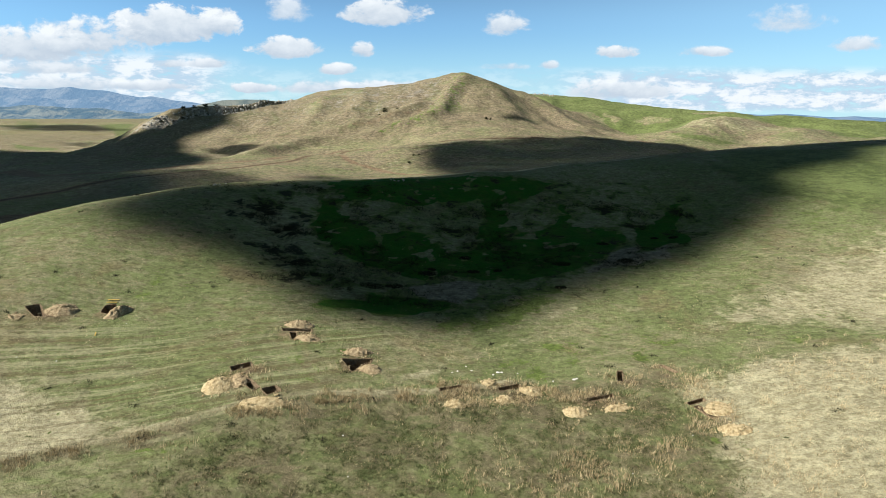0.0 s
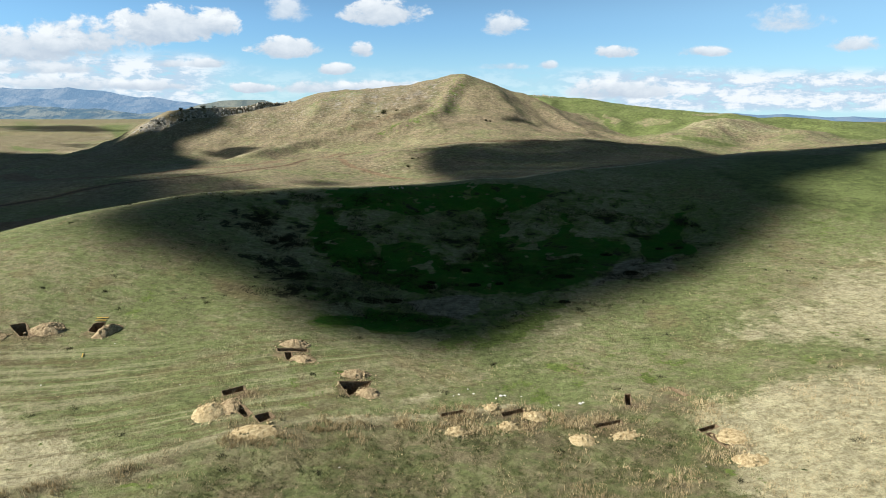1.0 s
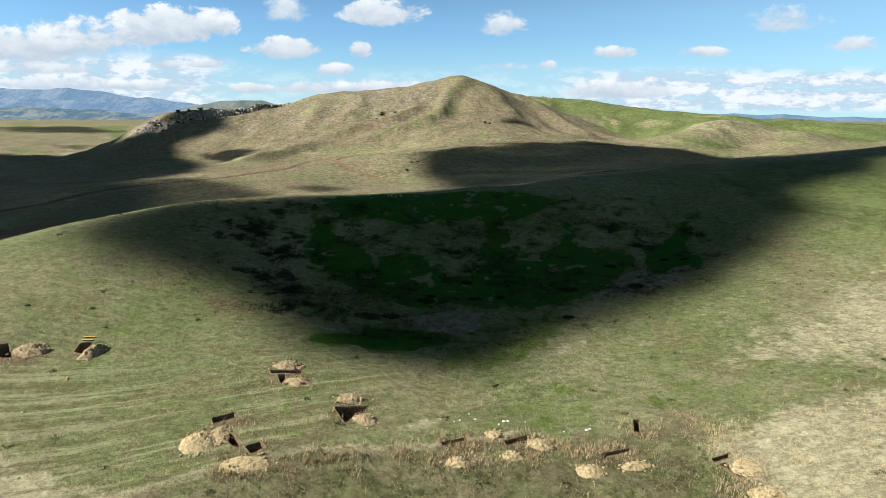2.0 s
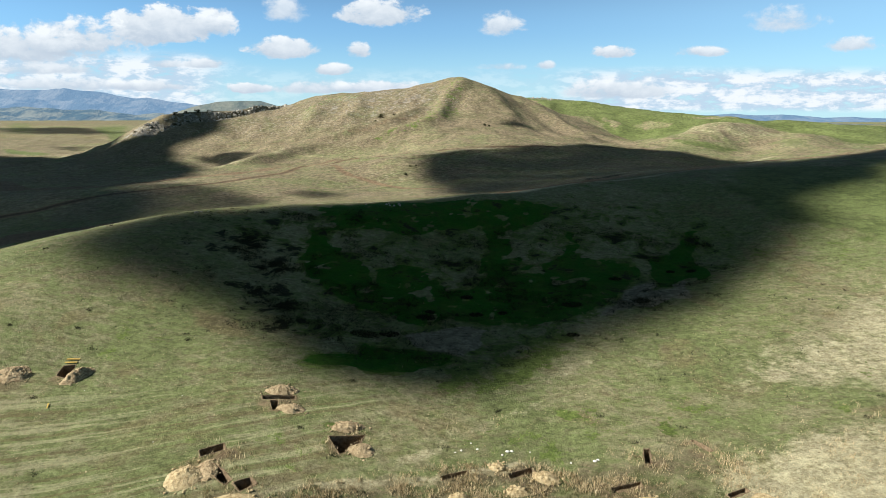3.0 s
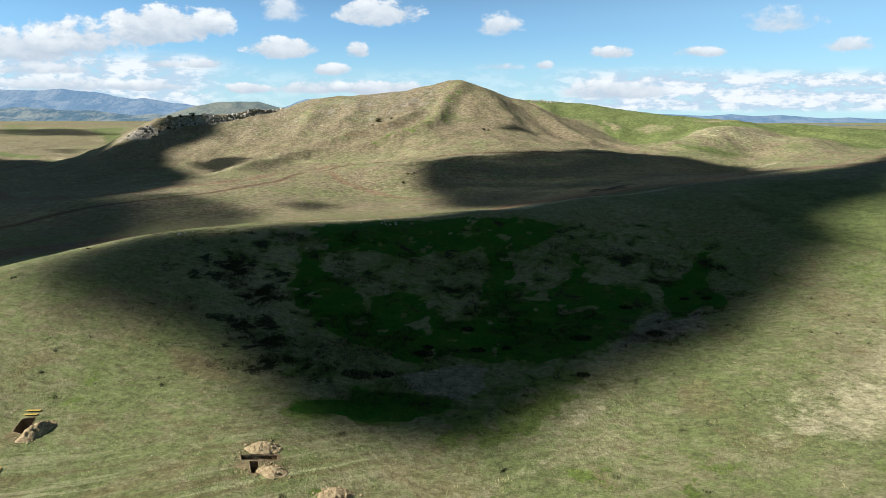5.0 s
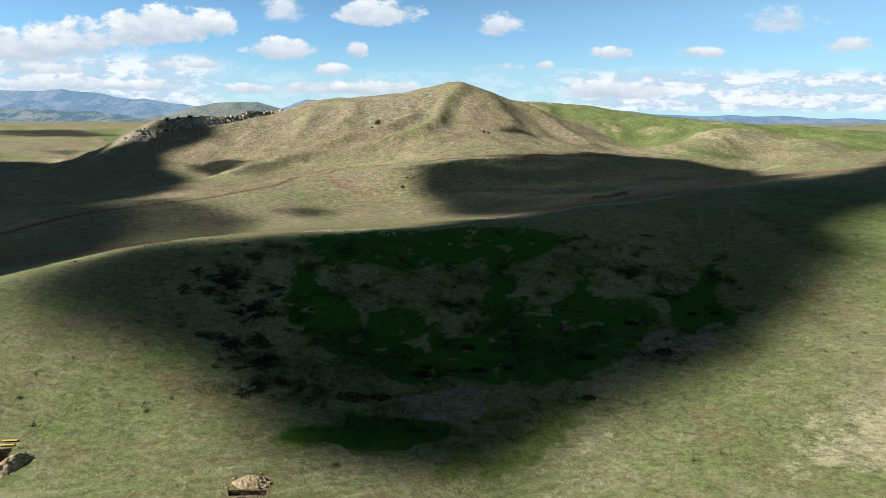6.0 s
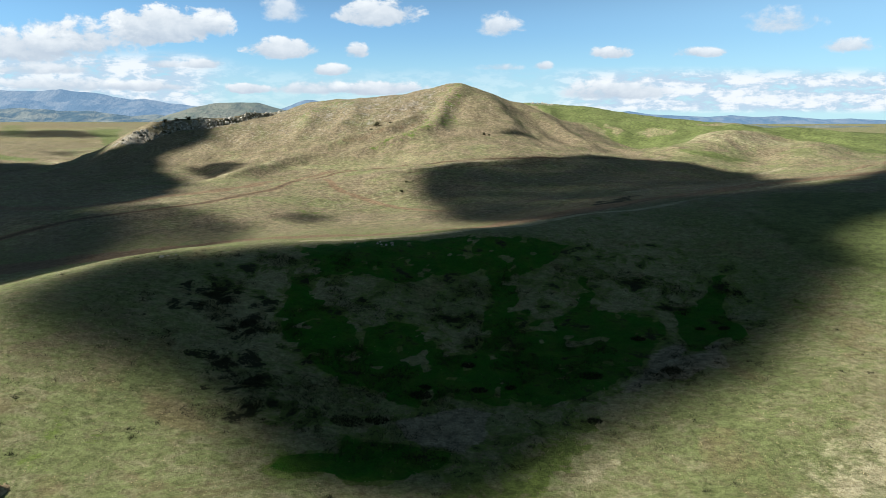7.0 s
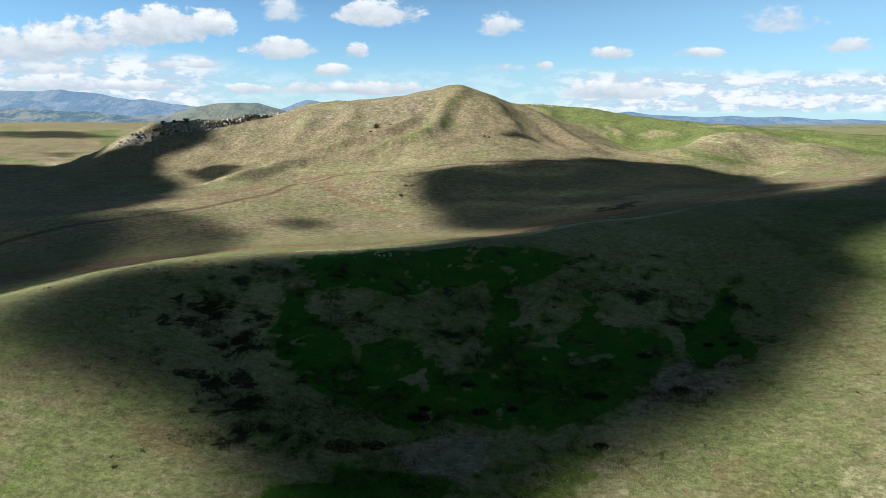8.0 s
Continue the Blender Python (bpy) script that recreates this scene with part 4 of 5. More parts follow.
# ---- clouds overhead, out of view, placed for their shadows on the land ----
def cumulus(outline, high, soft, dense, seed):
    """A cloud that shades the given outline on the ground."""
    xs, ys = [p[0] for p in outline], [p[1] for p in outline]
    pad = soft * 2.5
    step = max(2.5, soft * 0.45)
    x, y = np.meshgrid(np.arange(min(xs) - pad, max(xs) + pad, step), np.arange(min(ys) - pad, max(ys) + pad, step))
    wx, wy = x + soft * 0.45 * wobble(x, y, soft * 3, seed), y + soft * 0.45 * wobble(x, y, soft * 3, seed + 1)
    thick = within(wx, wy, outline, soft) * dense
    rows, cols = x.shape
    sx, sy = sun_way.x / sun_way.z, sun_way.y / sun_way.z
    ground_z = surface(x, y)
    body = np.sqrt(np.clip(thick, 0, 1))
    billow = 0.5 + 0.5 * wobble(x, y, soft * 2.2, seed + 2)
    top = high + body * soft * (0.8 + 0.9 * billow)
    low = high - body * soft * 0.25
    verts, faces = [], []
    i = np.arange(rows * cols).reshape(rows, cols)
    quads = np.stack([i[:-1, :-1], i[:-1, 1:], i[1:, 1:], i[1:, :-1]], -1).reshape(-1, 4)
    quads = quads[thick.ravel()[quads].max(1) > 0.01]
    for z, order in ((top, 1), (low, -1)):
        px, py = x + sx * (z - ground_z), y + sy * (z - ground_z)
        verts.append(np.stack([px, py, z], -1).reshape(-1, 3))
        faces.append(quads[:, ::order] + len(verts[:-1]) * rows * cols)
    me = fill(bpy.data.meshes.new("cumulus_cloud"), np.concatenate(verts), np.concatenate(faces))
    weights(me, {"thick": np.concatenate([thick.ravel(), thick.ravel()])})
    me.materials.append(CLOUD)
    return tagged(new("cumulus_cloud", me), "unseen white cumulus cloud, placed overhead to shade the land", "cloud", "clouds overhead", "structure")


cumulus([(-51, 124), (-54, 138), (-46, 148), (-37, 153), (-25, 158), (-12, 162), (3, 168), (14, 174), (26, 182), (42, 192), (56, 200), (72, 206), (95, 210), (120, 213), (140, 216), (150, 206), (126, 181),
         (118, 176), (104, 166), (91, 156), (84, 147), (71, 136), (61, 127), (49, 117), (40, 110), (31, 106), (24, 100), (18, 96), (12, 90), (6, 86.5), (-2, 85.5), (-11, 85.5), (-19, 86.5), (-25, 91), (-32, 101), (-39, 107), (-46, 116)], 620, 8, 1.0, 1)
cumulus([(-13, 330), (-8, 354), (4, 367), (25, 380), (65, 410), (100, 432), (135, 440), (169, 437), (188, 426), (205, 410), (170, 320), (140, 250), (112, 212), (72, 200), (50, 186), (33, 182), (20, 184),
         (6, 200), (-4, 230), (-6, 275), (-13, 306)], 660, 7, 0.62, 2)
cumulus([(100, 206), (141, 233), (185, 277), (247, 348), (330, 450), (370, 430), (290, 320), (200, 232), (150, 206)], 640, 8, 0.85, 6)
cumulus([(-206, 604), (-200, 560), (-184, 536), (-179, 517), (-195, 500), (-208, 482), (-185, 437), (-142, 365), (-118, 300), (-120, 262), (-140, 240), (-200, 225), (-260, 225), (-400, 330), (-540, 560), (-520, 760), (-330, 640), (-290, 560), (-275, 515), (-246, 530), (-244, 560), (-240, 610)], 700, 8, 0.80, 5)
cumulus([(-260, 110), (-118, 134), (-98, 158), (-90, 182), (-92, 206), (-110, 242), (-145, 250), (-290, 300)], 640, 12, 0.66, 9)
# thin added clouds: dim the rim and valley beside the large shadow
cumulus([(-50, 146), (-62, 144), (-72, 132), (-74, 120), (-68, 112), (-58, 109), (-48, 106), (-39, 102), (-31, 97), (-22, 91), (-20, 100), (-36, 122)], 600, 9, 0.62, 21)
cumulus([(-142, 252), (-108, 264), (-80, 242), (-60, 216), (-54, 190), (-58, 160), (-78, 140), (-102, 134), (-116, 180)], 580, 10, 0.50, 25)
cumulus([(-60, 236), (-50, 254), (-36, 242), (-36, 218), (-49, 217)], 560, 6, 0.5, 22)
# added cloud: softens the right edge of the large shadow
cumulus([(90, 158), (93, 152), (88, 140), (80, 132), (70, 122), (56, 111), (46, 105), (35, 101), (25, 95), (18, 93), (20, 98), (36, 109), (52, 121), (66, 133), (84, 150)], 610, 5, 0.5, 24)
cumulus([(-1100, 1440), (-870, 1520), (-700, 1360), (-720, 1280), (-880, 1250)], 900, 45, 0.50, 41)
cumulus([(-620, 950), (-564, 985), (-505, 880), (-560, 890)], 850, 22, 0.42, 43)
# added cloud: stands in for the hill foot's own shade on the plain
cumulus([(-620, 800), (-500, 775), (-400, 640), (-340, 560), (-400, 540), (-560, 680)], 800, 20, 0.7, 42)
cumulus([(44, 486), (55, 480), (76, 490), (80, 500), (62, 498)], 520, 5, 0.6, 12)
# added cloud: stands in for the shade of a hollow in the hillside
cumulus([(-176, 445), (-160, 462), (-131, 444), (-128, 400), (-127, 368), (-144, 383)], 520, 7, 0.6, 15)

# ---- things ----
def height(x, y):
    return float(surface(x, y))


def mesh_of(name, bm, look_of, smoothly=False):
    me = bpy.data.meshes.new(name)
    if smoothly:
        for f in bm.faces:
            f.smooth = True
    bm.to_mesh(me)
    bm.free()
    me.materials.append(look_of)
    return me


def part(name, bm, look_of, parent, label="", smoothly=False):
    """One mesh under a thing."""
    ob = new(name, mesh_of(name, bm, look_of, smoothly))
    ob.parent = parent
    return tagged(ob, label)


# pits and trenches
def pit(kind, deep, corners, seed):
    cx, cy = sum(c[0] for c in corners) / 4, sum(c[1] for c in corners) / 4
    base = Vector((cx, cy, height(cx, cy)))
    thing = new(kind)
    thing.location = base
    rnd = random.Random(seed)

    def at(x, y, dz):
        return Vector((x, y, height(x, y) + dz)) - base

    for (ax, ay), (bx, by) in zip(corners, corners[1:] + corners[:1]):
        bm = bmesh.new()
        run = math.hypot(bx - ax, by - ay)
        cols, rows = max(3, int(run / 0.35)), 5
        grid = []
        for i in range(cols + 1):
            k = i / cols
            x, y = ax + (bx - ax) * k, ay + (by - ay) * k
            line = []
            for j in range(rows + 1):
                d = j / rows
                inn = 0.10 * d + (rnd.uniform(-0.05, 0.07) if 0 < j and 0 < i < cols else 0)
                px, py = x + (cx - x) * inn * 0.6, y + (cy - y) * inn * 0.6
                line.append(bm.verts.new(at(x, y, -deep * d) + Vector((px - x, py - y, 0.03 if j == 0 else rnd.uniform(-0.04, 0.04)))))
            grid.append(line)
        for i in range(cols):
            for j in range(rows):
                bm.faces.new((grid[i][j], grid[i + 1][j], grid[i + 1][j + 1], grid[i][j + 1]))
        part("pit_wall", bm, PIT_EARTH, thing)
    bm = bmesh.new()
    n = 6
    rows = []
    for i in range(n + 1):
        line = []
        for j in range(n + 1):
            u, v = -0.03 + 1.06 * i / n, -0.03 + 1.06 * j / n
            x = (corners[0][0] * (1 - u) + corners[1][0] * u) * (1 - v) + (corners[3][0] * (1 - u) + corners[2][0] * u) * v
            y = (corners[0][1] * (1 - u) + corners[1][1] * u) * (1 - v) + (corners[3][1] * (1 - u) + corners[2][1] * u) * v
            line.append(bm.verts.new(at(x, y, -deep + 0.1 + rnd.uniform(-0.06, 0.08))))
        rows.append(line)
    for i in range(n):
        for j in range(n):
            bm.faces.new((rows[i][j], rows[i + 1][j], rows[i + 1][j + 1], rows[i][j + 1]))
    part("pit_floor", bm, PIT_EARTH, thing, smoothly=True)
    # trodden lip of loose earth round the edge
    bm = bmesh.new()
    ring = []
    for (ax, ay), (bx, by) in zip(corners, corners[1:] + corners[:1]):
        cols = max(3, int(math.hypot(bx - ax, by - ay) / 0.3))
        for i in range(cols):
            k = i / cols
            x, y = ax + (bx - ax) * k, ay + (by - ay) * k
            d = math.hypot(x - cx, y - cy)
            ux, uy = (x - cx) / d, (y - cy) / d
            w, h = rnd.uniform(0.08, 0.36), rnd.uniform(0.0, 0.05)
            ring.append([bm.verts.new(at(x - 0.02 * ux, y - 0.02 * uy, -0.10)), bm.verts.new(at(x + 0.04 * ux, y + 0.04 * uy, 0.03 + h)),
                         bm.verts.new(at(x + w * 0.6 * ux, y + w * 0.6 * uy, 0.02 + h * 0.6)), bm.verts.new(at(x + w * ux, y + w * uy, -0.06))])
    for a, b in zip(ring, ring[1:] + ring[:1]):
        for j in range(3):
            bm.faces.new((a[j], b[j], b[j + 1], a[j + 1]))
    part("earth_lip", bm, PIT_EARTH, thing, smoothly=True)
    words = "square archaeological test pit cut into the grassy slope" if kind == "test_pit" else "narrow straight-sided trench dug into the grassy slope"
    return tagged(thing, words, "pit" if kind == "test_pit" else "trench", "diggings on the slope")


for k, (kind, deep, *corners) in enumerate(PITS):
    pit(kind, deep, corners, k)


# spoil heaps: x, y, half width, half depth, height, turn, pale or brown
HEAPS = [(-55.7, 82.6, 2.3, 1.7, 0.78, 20, 0), (-60.6, 79.7, 1.1, 0.8, 0.22, 0, 0), (-47.9, 83.4, 1.15, 2.2, 1.08, -28, 0),
         (-20.9, 81.7, 2.2, 1.15, 0.71, 6, 0), (-18.8, 77.9, 1.75, 1.15, 0.50, -10, 0),
         (-11.5, 75.3, 2.0, 1.15, 0.65, 8, 0), (-9.4, 71.2, 1.6, 1.3, 0.46, -18, 0),
         (-26.9, 65.4, 2.1, 1.8, 0.84, 30, 1), (-24.9, 66.4, 1.1, 1.7, 0.31, 25, 0), (-20.7, 62.0, 2.6, 1.25, 0.46, 10, 1),
         (1.4, 64.1, 1.4, 1.0, 0.46, 0, 1), (5.9, 69.8, 1.1, 0.8, 0.46, 0, 1), (7.5, 65.8, 1.25, 0.9, 0.43, 5, 1), (10.9, 68.5, 1.6, 1.2, 0.53, -10, 1),
         (15.6, 63.8, 1.5, 1.2, 0.50, 0, 1), (20.7, 64.6, 1.6, 0.8, 0.31, 8, 1), (32.5, 63.9, 1.7, 1.5, 0.28, 20, 1), (32.5, 59.7, 1.85, 1.2, 0.50, -8, 1)]


def spoil_heap(x, y, rx, ry, h, turn, pale, seed):
    z0 = height(x, y)
    thing = new("spoil_heap")
    thing.location = (x, y, z0)
    rnd = random.Random(100 + seed)
    c, s = math.cos(radians(turn)), math.sin(radians(turn))
    bm = bmesh.new()
    rings, segs = 15, 44
    rows = []
    for i in range(1, rings + 1):
        r = i / rings
        line = []
        for j in range(segs):
            a = 2 * math.pi * j / segs
            out = 1 + 0.22 * noise.noise((math.cos(a) * 1.3, math.sin(a) * 1.3, seed * 3.1))
            lx, ly = r * out * rx * math.cos(a), r * out * ry * math.sin(a)
            px, py = x + lx * c - ly * s, y + lx * s + ly * c
            body = h * (1 - r ** 1.7) ** 1.25
            lump = noise.noise((px * 1.1, py * 1.1, seed)) * 0.16 * h + noise.noise((px * 3.1, py * 3.1, seed + 5)) * 0.20 * h + noise.noise((px * 7, py * 7, seed)) * 0.10
            fade = min(1, (1 - r) * 4)
            line.append(bm.verts.new((px - x, py - y, height(px, py) - z0 + body + lump * fade - (0.08 if i == rings else 0))))
        rows.append(line)
    top = bm.verts.new((0, 0, h * 0.98))
    for j in range(segs):
        bm.faces.new((top, rows[0][j], rows[0][(j + 1) % segs]))
    for a, b in zip(rows, rows[1:]):
        for j in range(segs):
            bm.faces.new((a[j], b[j], b[(j + 1) % segs], a[(j + 1) % segs]))
    part("mound", bm, SPOIL_PALE if pale else SPOIL_BROWN, thing, smoothly=True)
    # clods rolled down round the foot
    for k in range(22):
        a, r = rnd.uniform(0, 2 * math.pi), rnd.uniform(0.45, 1.35)
        px, py = x + r * rx * math.cos(a) * c - r * ry * math.sin(a) * s, y + r * rx * math.cos(a) * s + r * ry * math.sin(a) * c
        size = rnd.uniform(0.07, 0.2)
        bm = bmesh.new()
        bmesh.ops.create_icosphere(bm, subdivisions=1, radius=size)
        for v in bm.verts:
            v.co *= 1 + 0.5 * noise.noise(v.co * 6 + Vector((k, seed, 0)))
            v.co.z *= 0.7
        ob = part("clod", bm, SPOIL_PALE if pale else SPOIL_BROWN, thing)
        lift = h * (1 - r ** 1.7) ** 1.25 if r < 1 else 0
        ob.location = (px - x, py - y, height(px, py) - z0 + lift + size * 0.3)
    return tagged(thing, "pale sandy spoil heap with crumbling clods on the grass" if pale else "brown earth spoil heap thrown up beside a pit", "spoil heap", "spoil heaps")


for k, heap in enumerate(HEAPS):
    spoil_heap(*heap, k)


# planks beside the pit, and a marker peg
def plank(ax, ay, bx, by, wide, label):
    run = math.hypot(bx - ax, by - ay)
    bm = bmesh.new()
    bmesh.ops.create_cube(bm, size=1, matrix=Matrix.Diagonal((run, wide, 0.05, 1)))
    bmesh.ops.bevel(bm, geom=bm.edges[:], offset=0.008, segments=1, affect="EDGES")
    ob = new("plank", mesh_of("plank", bm, PLANK))
    za, zb = height(ax, ay), height(bx, by)
    ob.matrix_world = Matrix.Translation(((ax + bx) / 2, (ay + by) / 2, (za + zb) / 2 + 0.12)) @ Matrix.Rotation(math.atan2(by - ay, bx - ax), 4, "Z") @ Matrix.Rotation(-math.atan2(zb - za, run), 4, "Y")
    return tagged(ob, label, "plank", "planks by the pit")


plank(-51.35, 86.75, -49.75, 87.0, 0.30, "yellow wooden plank lying above the pit")
plank(-51.2, 86.05, -49.7, 86.3, 0.30, "yellow wooden plank lying on the pit's far edge")
plank(-48.15, 77.5, -47.75, 76.5, 0.14, "short yellow wooden stake lying in the grass")

# white sacks and finds left on the grass: x, y, size
for k, (x, y, size) in enumerate([(1.2, 72.1, 0.22), (1.9, 72.5, 0.28), (3.8, 72.9, 0.3), (3.1, 74.1, 0.22), (6.6, 72.1, 0.3), (7.3, 72.8, 0.42), (7.8, 72.9, 0.34), (9.9, 72.9, 0.2), (11.0, 67.7, 0.2), (14.3, 71.1, 0.24),
                                  (17.0, 71.1, 0.42), (17.4, 71.3, 0.3), (27.6, 59.2, 0.14), (-10.8, 58.0, 0.2), (-9.4, 52.1, 0.16), (-32.6, 71.1, 0.13), (-49.2, 70.3, 0.2), (-54.4, 70.6, 0.18), (-45.5, 80.5, 0.14), (-33, 80, 0.13), (19.0, 52.8, 0.14)]):
    bm = bmesh.new()
    bmesh.ops.create_icosphere(bm, subdivisions=2, radius=size)
    for v in bm.verts:
        v.co *= 1 + 0.35 * noise.noise(v.co * (2.2 / size) + Vector((k, 0, 0)))
        v.co.z = max(-0.1 * size, v.co.z * 0.6)
        v.co.x *= 1.25
    big = size > 0.19
    ob_scale = 0.5
    ob = tagged(new("sack" if big else "stone", mesh_of("sack", bm, WHITE_BAG, True)), "white plastic sack lying on the grass" if big else "small pale stone lying on the grass", "sack" if big else "stone", "white sacks" if big else "pale stones")
    ob.matrix_world = Matrix.Translation((x, y, height(x, y) + size * 0.08)) @ Matrix.Rotation(k * 1.9, 4, "Z") @ Matrix.Diagonal((ob_scale, ob_scale, ob_scale, 1))


# limestone blocks of the cliff, and outcrops
def rock_mesh(seed, look_of=None):
    bm = bmesh.new()
    bmesh.ops.create_icosphere(bm, subdivisions=2, radius=1)
    rnd = random.Random(seed)
    cuts = [(Vector((rnd.uniform(-1, 1), rnd.uniform(-1, 1), rnd.uniform(-0.7, 1))).normalized(), rnd.uniform(0.45, 0.8)) for _ in range(8)]
    for v in bm.verts:
        for n, d in cuts:
            over = v.co.dot(n) - d
            if over > 0:
                v.co -= n * over
        v.co *= 1 + 0.10 * noise.noise(v.co * 2.3 + Vector((seed, 0, 0)))
    return mesh_of("rock", bm, look_of or LIMESTONE)


ROCKS = [rock_mesh(k) for k in range(8)]
SLABS = [rock_mesh(20 + k, SLAB) for k in range(6)]


def rock(x, y, size, tall, rnd, label, group, shapes=ROCKS):
    ob = new("rock", rnd.choice(shapes))
    z = height(x, y)
    ob.matrix_world = Matrix.Translation((x, y, z + size * tall * 0.25)) @ Matrix.Rotation(rnd.uniform(0, 6.3), 4, "Z") @ Matrix.Diagonal((size, size * rnd.uniform(0.6, 0.9), size * tall, 1))
    return tagged(ob, label, "rock", group)


rnd = random.Random(7)
for k in range(290):
    f = rnd.random() ** 0.85
    i = min(len(CLIFF) - 2, int(f * (len(CLIFF) - 1)))
    s = f * (len(CLIFF) - 1) - i
    x, y = CLIFF[i][0] * (1 - s) + CLIFF[i + 1][0] * s, CLIFF[i][1] * (1 - s) + CLIFF[i + 1][1] * s
    front = rnd.random() ** 1.6
    rock(x + rnd.uniform(-2, 2), y - 0.8 - (17 if f < 0.55 else 6) * front, rnd.uniform(0.6, 1.0) * rnd.choice((0.6, 0.8, 1.2, 1.7, 2.3)) * (1.15 - 0.4 * front), rnd.uniform(0.45, 0.95), rnd, "weathered pale limestone block of the cliff edge", "cliff rocks")
for k in range(84):
    f = rnd.uniform(0.60, 1.0) * (len(CLIFF) - 1)
    i = min(len(CLIFF) - 2, int(f))
    x, y = CLIFF[i][0] + (CLIFF[i + 1][0] - CLIFF[i][0]) * (f - i), CLIFF[i][1] + (CLIFF[i + 1][1] - CLIFF[i][1]) * (f - i)
    rock(x + rnd.uniform(-1.5, 1.5), y - rnd.uniform(1, 11), rnd.uniform(0.8, 1.7), rnd.uniform(0.6, 1.15), rnd, "limestone slab of the cliff edge, coloured pale as if sunlit", "cliff rocks", SLABS)


def scatter_stones(count):
    """Loose stones over the hill's shoulder."""
    verts, faces = [], []
    for _ in range(count):
        x, y = rnd.uniform(-190, 12), rnd.uniform(500, 600)
        if x > -118 - 0.8 * (y - 500) or rnd.random() < 0.3:
            me = ROCKS[rnd.randrange(8)]
            size = 0.22 + 0.5 * rnd.random() ** 3
            m = Matrix.Translation((x, y, height(x, y) + size * 0.15)) @ Matrix.Rotation(rnd.uniform(0, 6.3), 4, "Z") @ Matrix.Diagonal((size, size * 0.8, size * 0.65, 1))
            faces += [[i + len(verts) for i in f.vertices] for f in me.polygons]
            verts += [m @ v.co for v in me.vertices]
    me = bpy.data.meshes.new("hillside_stones")
    me.from_pydata(verts, [], faces)
    me.materials.append(LIMESTONE)
    tagged(new("hillside_stones", me), "small pale limestones strewn over the dry hillside", "stones", kind="stuff")


scatter_stones(520)
for k in range(14):
    rock(rnd.uniform(112, 148), rnd.uniform(758, 772), rnd.uniform(0.9, 2.0), rnd.uniform(0.7, 1.1), rnd, "grey rock of an outcrop on the ridge", "outcrop rocks")
for x, y, size in ((-54.6, 141.2, 0.65), (-53.6, 141.9, 0.35), (-10.2, 153.3, 0.4), (-11.5, 153.0, 0.5), (-12.6, 153.2, 0.42), (-13.5, 154.0, 0.5), (-13.0, 155.2, 0.4), (-10.4, 154.6, 0.45), (-18.5, 154.8, 0.4), (-52.4, 142.8, 0.3)):
    rock(x, y, size, 0.6, rnd, "pale stone lying on the rim of the hollow", "rim stones")


# shrubs: a short stem, limbs and many small leaves
def leaf_cloud(bm, centre, spread, count, size, rnd):
    for _ in range(count):
        d = Vector((rnd.gauss(0, 1), rnd.gauss(0, 1), rnd.gauss(0, 0.8)))
        p = centre + Vector((d.x * spread, d.y * spread, d.z * spread * 0.8))
        a, b = Vector((rnd.uniform(-1, 1), rnd.uniform(-1, 1), rnd.uniform(-1, 1))).normalized() * size, Vector((rnd.uniform(-1, 1), rnd.uniform(-1, 1), rnd.uniform(-1, 1))).normalized() * size
        bm.faces.new([bm.verts.new(p + a), bm.verts.new(p + b), bm.verts.new(p - a * 0.8 - b * 0.3)])


def limb(bm, a, b, ra, rb):
    way = (b - a).normalized()
    side = way.orthogonal().normalized()
    other = way.cross(side)
    rings = []
    for p, r in ((a, ra), (b, rb)):
        rings.append([bm.verts.new(p + (side * math.cos(k * math.pi / 3) + other * math.sin(k * math.pi / 3)) * r) for k in range(6)])
    for k in range(6):
        bm.faces.new((rings[0][k], rings[0][(k + 1) % 6], rings[1][(k + 1) % 6], rings[1][k]))


def shrub(x, y, tall, wide, seed, label):
    rnd = random.Random(seed)
    thing = new("shrub")
    z = height(x, y)
    thing.location = (x, y, z)
    stem, crown = bmesh.new(), bmesh.new()
    limb(stem, Vector((0, 0, -0.2)), Vector((0, 0, tall * 0.25)), tall * 0.05, tall * 0.035)
    for k in range(14):
        a = rnd.uniform(0, 6.3)
        end = Vector((math.cos(a) * wide * rnd.uniform(0.2, 0.85), math.sin(a) * wide * rnd.uniform(0.2, 0.85), tall * rnd.uniform(0.12, 0.8)))
        limb(stem, Vector((0, 0, tall * rnd.uniform(0.1, 0.32))), end, tall * 0.025, tall * 0.01)
        leaf_cloud(crown, end, wide * 0.27, 90, tall * 0.06, rnd)
    part("stem", stem, BARK, thing)
    part("crown", crown, LEAF, thing)
    return tagged(thing, label, "shrub", "shrubs")


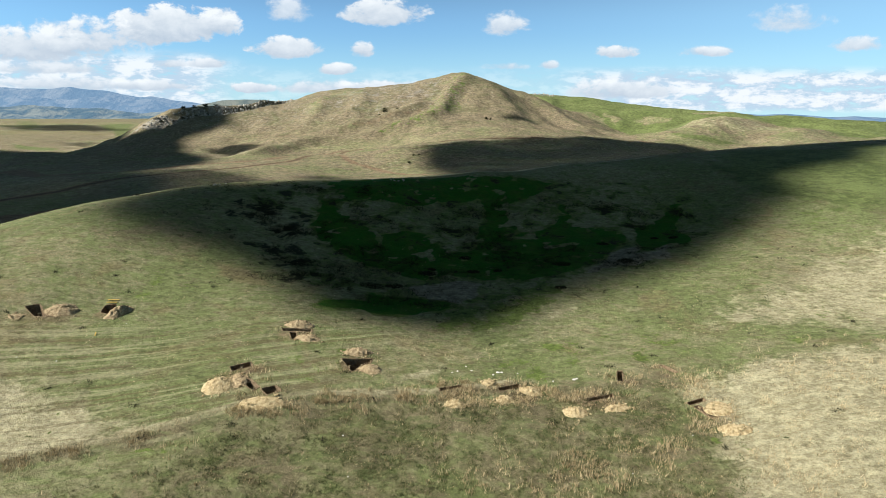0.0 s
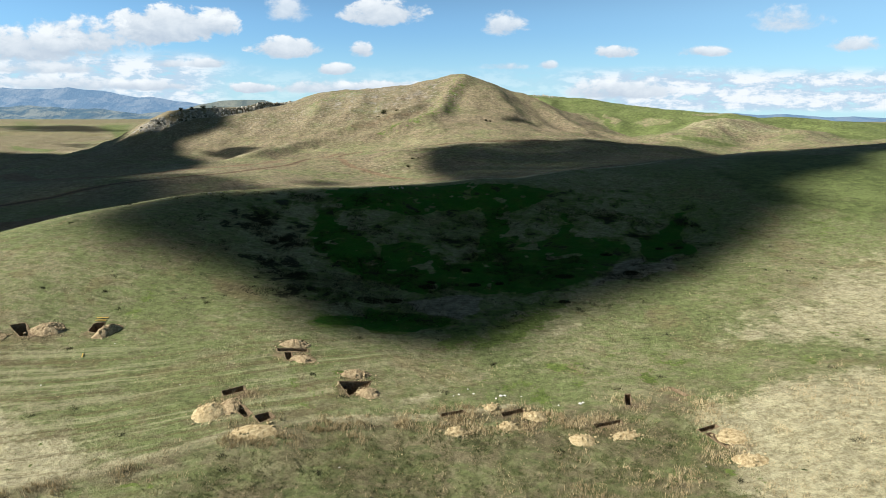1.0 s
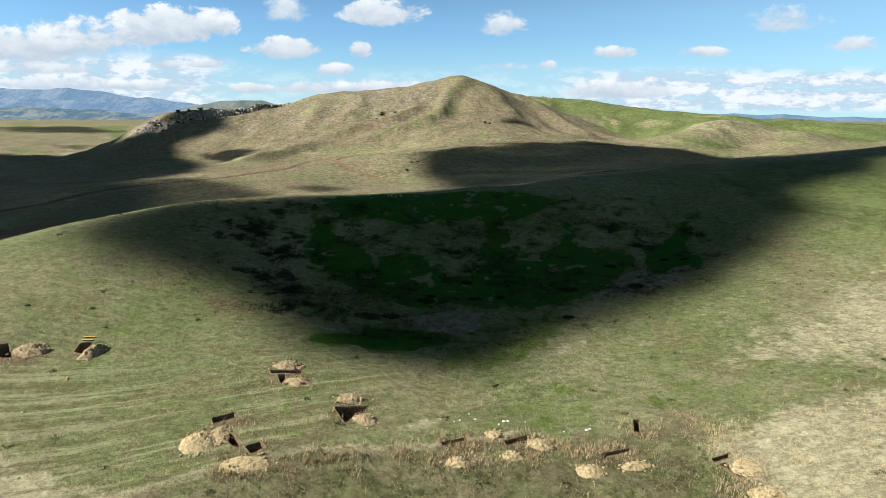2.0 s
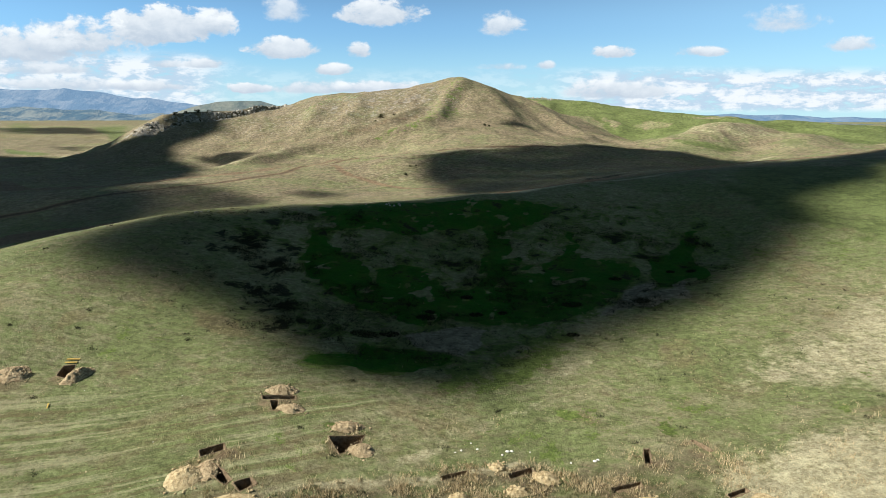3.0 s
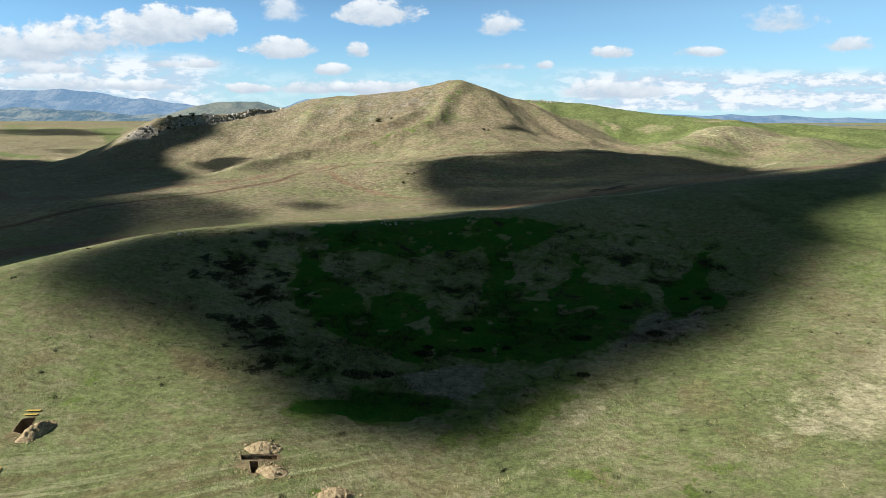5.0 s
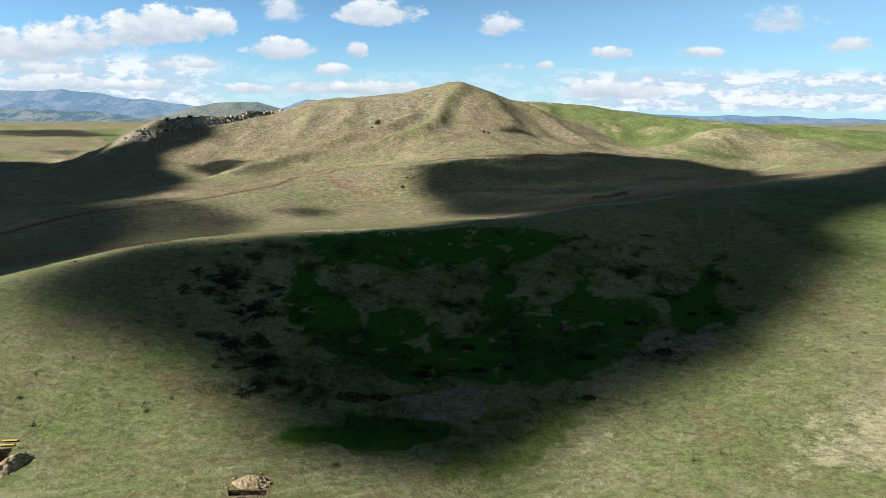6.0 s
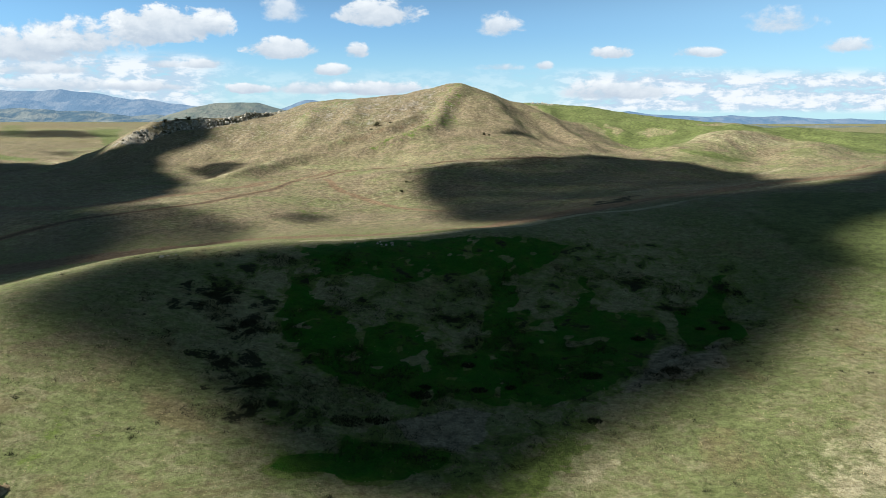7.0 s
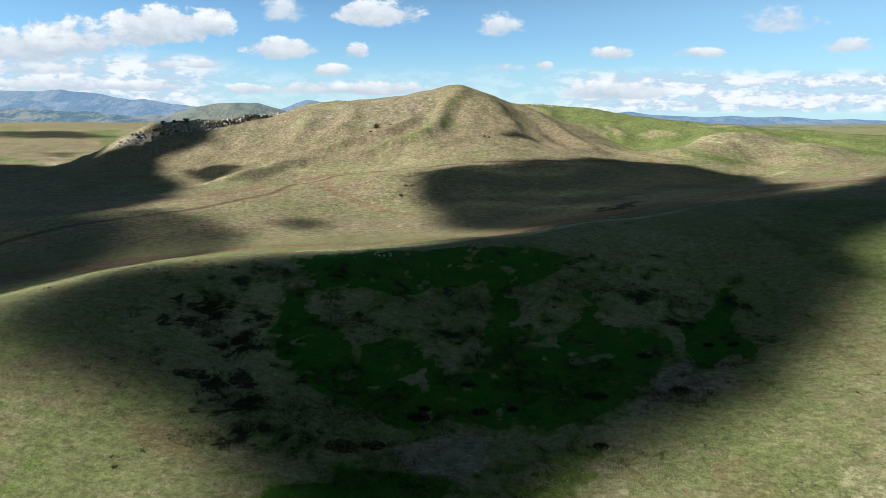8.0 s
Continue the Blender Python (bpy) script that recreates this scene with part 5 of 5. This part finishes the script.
for k, (x, y, tall, wide) in enumerate([(-48.2, 506, 3.4, 2.3), (-52.5, 501, 1.8, 1.5), (-57, 494, 1.3, 1.0), (-37.3, 502, 1.6, 1.3), (33.8, 473, 2.0, 1.2), (37, 470, 1.3, 1.2), (-17.1, 301.2, 1.4, 0.9), (-15.6, 316, 1.0, 0.9), (-12.5, 317, 0.8, 0.8),
                                          (-236, 552, 3.0, 2.2), (-228, 556, 2.4, 2.0), (-218, 557, 3.4, 2.6), (-209, 561, 1.8, 2.0), (-233, 544, 2.6, 2.4), (-240, 540, 2.0, 1.9), (-213, 550, 2.2, 1.9), (-222, 545, 2.0, 1.7), (-226, 538, 1.7, 1.6),
                                          (-251, 539, 1.8, 1.5), (-243, 533, 1.6, 1.4), (-262, 530, 1.6, 1.4)]):
    shrub(x, y, tall, wide, 300 + k, "dark thorny shrub among the cliff rocks" if x < -100 else "dark lone shrub on the dry hillside")


# rushes and dark clumps in the wet green floor
def clump(x, y, wide, tall, seed):
    rnd = random.Random(seed)
    bm = bmesh.new()
    for _ in range(int(420 * wide)):
        a, r = rnd.uniform(0, 6.3), wide * math.sqrt(rnd.random())
        px, py = x + 1.5 * r * math.cos(a), y + 0.9 * r * math.sin(a)
        b = rnd.uniform(0, 6.3)
        w, h = 0.06, tall * rnd.uniform(0.3, 1.1)
        z = height(px, py) - 0.03
        bm.faces.new([bm.verts.new((px - w * math.cos(b), py - w * math.sin(b), z)), bm.verts.new((px + w * math.cos(b), py + w * math.sin(b), z)), bm.verts.new((px + rnd.uniform(-0.25, 0.25), py + rnd.uniform(-0.25, 0.25), z + h))])
    return tagged(new("rush_clump", mesh_of("rush_clump", bm, SCRUB)), "dark clump of rushes in the wet green grass", "rushes", "rush clumps")


for k, (x, y, wide) in enumerate([(23.2, 112.6, 1.3), (-3.0, 107.5, 1.1), (5.8, 109.3, 0.8), (4.5, 115.9, 0.8), (-12.7, 101, 1.5), (34.2, 124, 0.9), (-8.7, 101.6, 1.1), (-2.2, 109.6, 0.6), (10.5, 110, 0.6), (21, 101.5, 0.7), (50.5, 127, 0.7), (46.5, 127.5, 0.6), (36, 113.5, 1.1)]):
    clump(x, y, wide, 0.34, 500 + k)


# ---- grass and weeds that stand up from the sheet ----
def blades(name, x, y, tall, per, wide, spread, lean, look_of, label, seed):
    """Many thin blades in tufts, one mesh."""
    r = np.random.RandomState(seed)
    n = len(x) * per
    x, y, tall = np.repeat(x, per), np.repeat(y, per), np.repeat(tall, per) * r.uniform(0.55, 1.1, n)
    x, y = x + r.normal(0, spread, n), y + r.normal(0, spread, n)
    z = surface(x, y)
    a, w = r.uniform(0, 2 * np.pi, n), wide * r.uniform(0.6, 1.3, n)
    dx, dy = np.cos(a) * w, np.sin(a) * w
    tx, ty = x + r.normal(0, lean, n) * tall, y + r.normal(0, lean, n) * tall
    v = np.stack([np.stack([x - dx, y - dy, z - 0.04], 1), np.stack([x + dx, y + dy, z - 0.04], 1), np.stack([tx, ty, z + tall], 1)], 1).reshape(-1, 3)
    me = fill(bpy.data.meshes.new(name), v, np.arange(3 * n).reshape(n, 3), False)
    me.materials.append(look_of)
    return tagged(new(name, me), label, name.replace("_", " "), kind="stuff")


def clear_of_digging(x, y):
    ok = np.ones(len(x), bool)
    for _, _, *corners in PITS:
        ok &= within(x, y, corners, 0.15) < 0.05
    for hx, hy, rx, ry, *_ in HEAPS:
        ok &= np.hypot((x - hx) / (rx * 0.95), (y - hy) / (ry * 0.95)) > 1
    return ok


def scatter(count, box, chance, seed):
    r = np.random.RandomState(seed)
    x, y = r.uniform(box[0], box[1], count), r.uniform(box[2], box[3], count)
    keep = r.rand(count) < chance(x, y)
    x, y = x[keep], y[keep]
    keep = clear_of_digging(x, y)
    return x[keep], y[keep], r


def weedy(x, y):
    c = plants(x, y)
    return np.clip((0.75 * beside(x, y, WEED_LINE, 1.2, 3) + 0.55 * beside(x, y, FIELD_EDGE, 0.5, 1.5) + 0.05 * within(x, y, WEED_FIELD, 3) + 0.6 * within(x, y, TAN_WEEDS, 4) + 0.16 * c["pale"] * (y < 80) * (x > 0)) * smooth(0.0, 0.45, wobble(x, y, 3.2, 41)) + 0.25 * c["bare"], 0, 1)


x, y, r = scatter(90000, (-75, 75, 42, 80), weedy, 1)
blades("dry_weeds", x, y, r.uniform(0.25, 0.75, len(x)), 7, 0.026, 0.16, 0.3, STRAW, "knee-high dry straw-coloured weeds", 11)

x, y, r = scatter(52000, (-50, 38, 36, 70), lambda x, y: within(x, y, WEED_FIELD, 3) * smooth(-0.5, 0.3, wobble(x, y, 1.6, 44)), 5)
blades("low_weeds", x, y, r.uniform(0.10, 0.30, len(x)), 5, 0.030, 0.12, 0.6, GREEN_BLADE, "low grey-green weeds of the fallow field", 16)
x, y, r = scatter(26000, (-50, 95, 36, 82), lambda x, y: np.maximum(0.35 * within(x, y, WEED_FIELD, 3), within(x, y, STUBBLE, 3)) * smooth(0.0, 0.5, wobble(x, y, 1.9, 45)), 6)
blades("stubble_tufts", x, y, r.uniform(0.12, 0.38, len(x)), 6, 0.026, 0.12, 0.4, STRAW, "pale stubble tufts of the fallow field", 17)


def grassy(x, y):
    c = plants(x, y)
    return np.clip((0.75 - 0.5 * c["green"] - 0.7 * c["bare"]) * smooth(-0.6, 0.4, wobble(x, y, 2.4, 42)), 0, 1)


x, y, r = scatter(60000, (-85, 85, 44, 110), grassy, 2)
blades("green_tussocks", x, y, r.uniform(0.05, 0.15, len(x)), 3, 0.022, 0.10, 0.6, GREEN_BLADE, "short olive tussocks of steppe grass", 12)
x, y, r = scatter(36000, (-85, 85, 44, 120), lambda x, y: grassy(x, y) * 0.8, 3)
blades("straw_tussocks", x, y, r.uniform(0.06, 0.2, len(x)), 4, 0.022, 0.09, 0.6, STRAW, "short bleached tussocks of steppe grass", 13)
# grows on the bank; across the hollow its dark blades stand in for shade
x, y, r = scatter(40000, (-60, 60, 92, 150), lambda x, y: np.clip(plants(x, y)["scrub_and_shade"] * 1.6 * smooth(0.0, 0.45, wobble(x * 0.7, y, 4.5, 43)) + 0.02, 0, 1), 4)
blades("low_scrub", x, y, r.uniform(0.12, 0.36, len(x)), 9, 0.05, 0.26, 0.9, SCRUB, "low dark scrub on the bank, added in the hollow as shade", 14)

# scattered dark weeds on the open slopes
r = np.random.RandomState(9)
x, y = r.uniform(-75, 75, 110), 55 + 90 * r.rand(110) ** 1.3
keep = clear_of_digging(x, y)
x, y = np.repeat(x[keep], 14), np.repeat(y[keep], 14)
x, y = x + r.normal(0, 0.28, len(x)), y + r.normal(0, 0.2, len(y))
blades("dark_weeds", x, y, r.uniform(0.12, 0.42, len(x)), 4, 0.035, 0.1, 0.7, SCRUB, "scattered dark weeds on the open slope", 15)
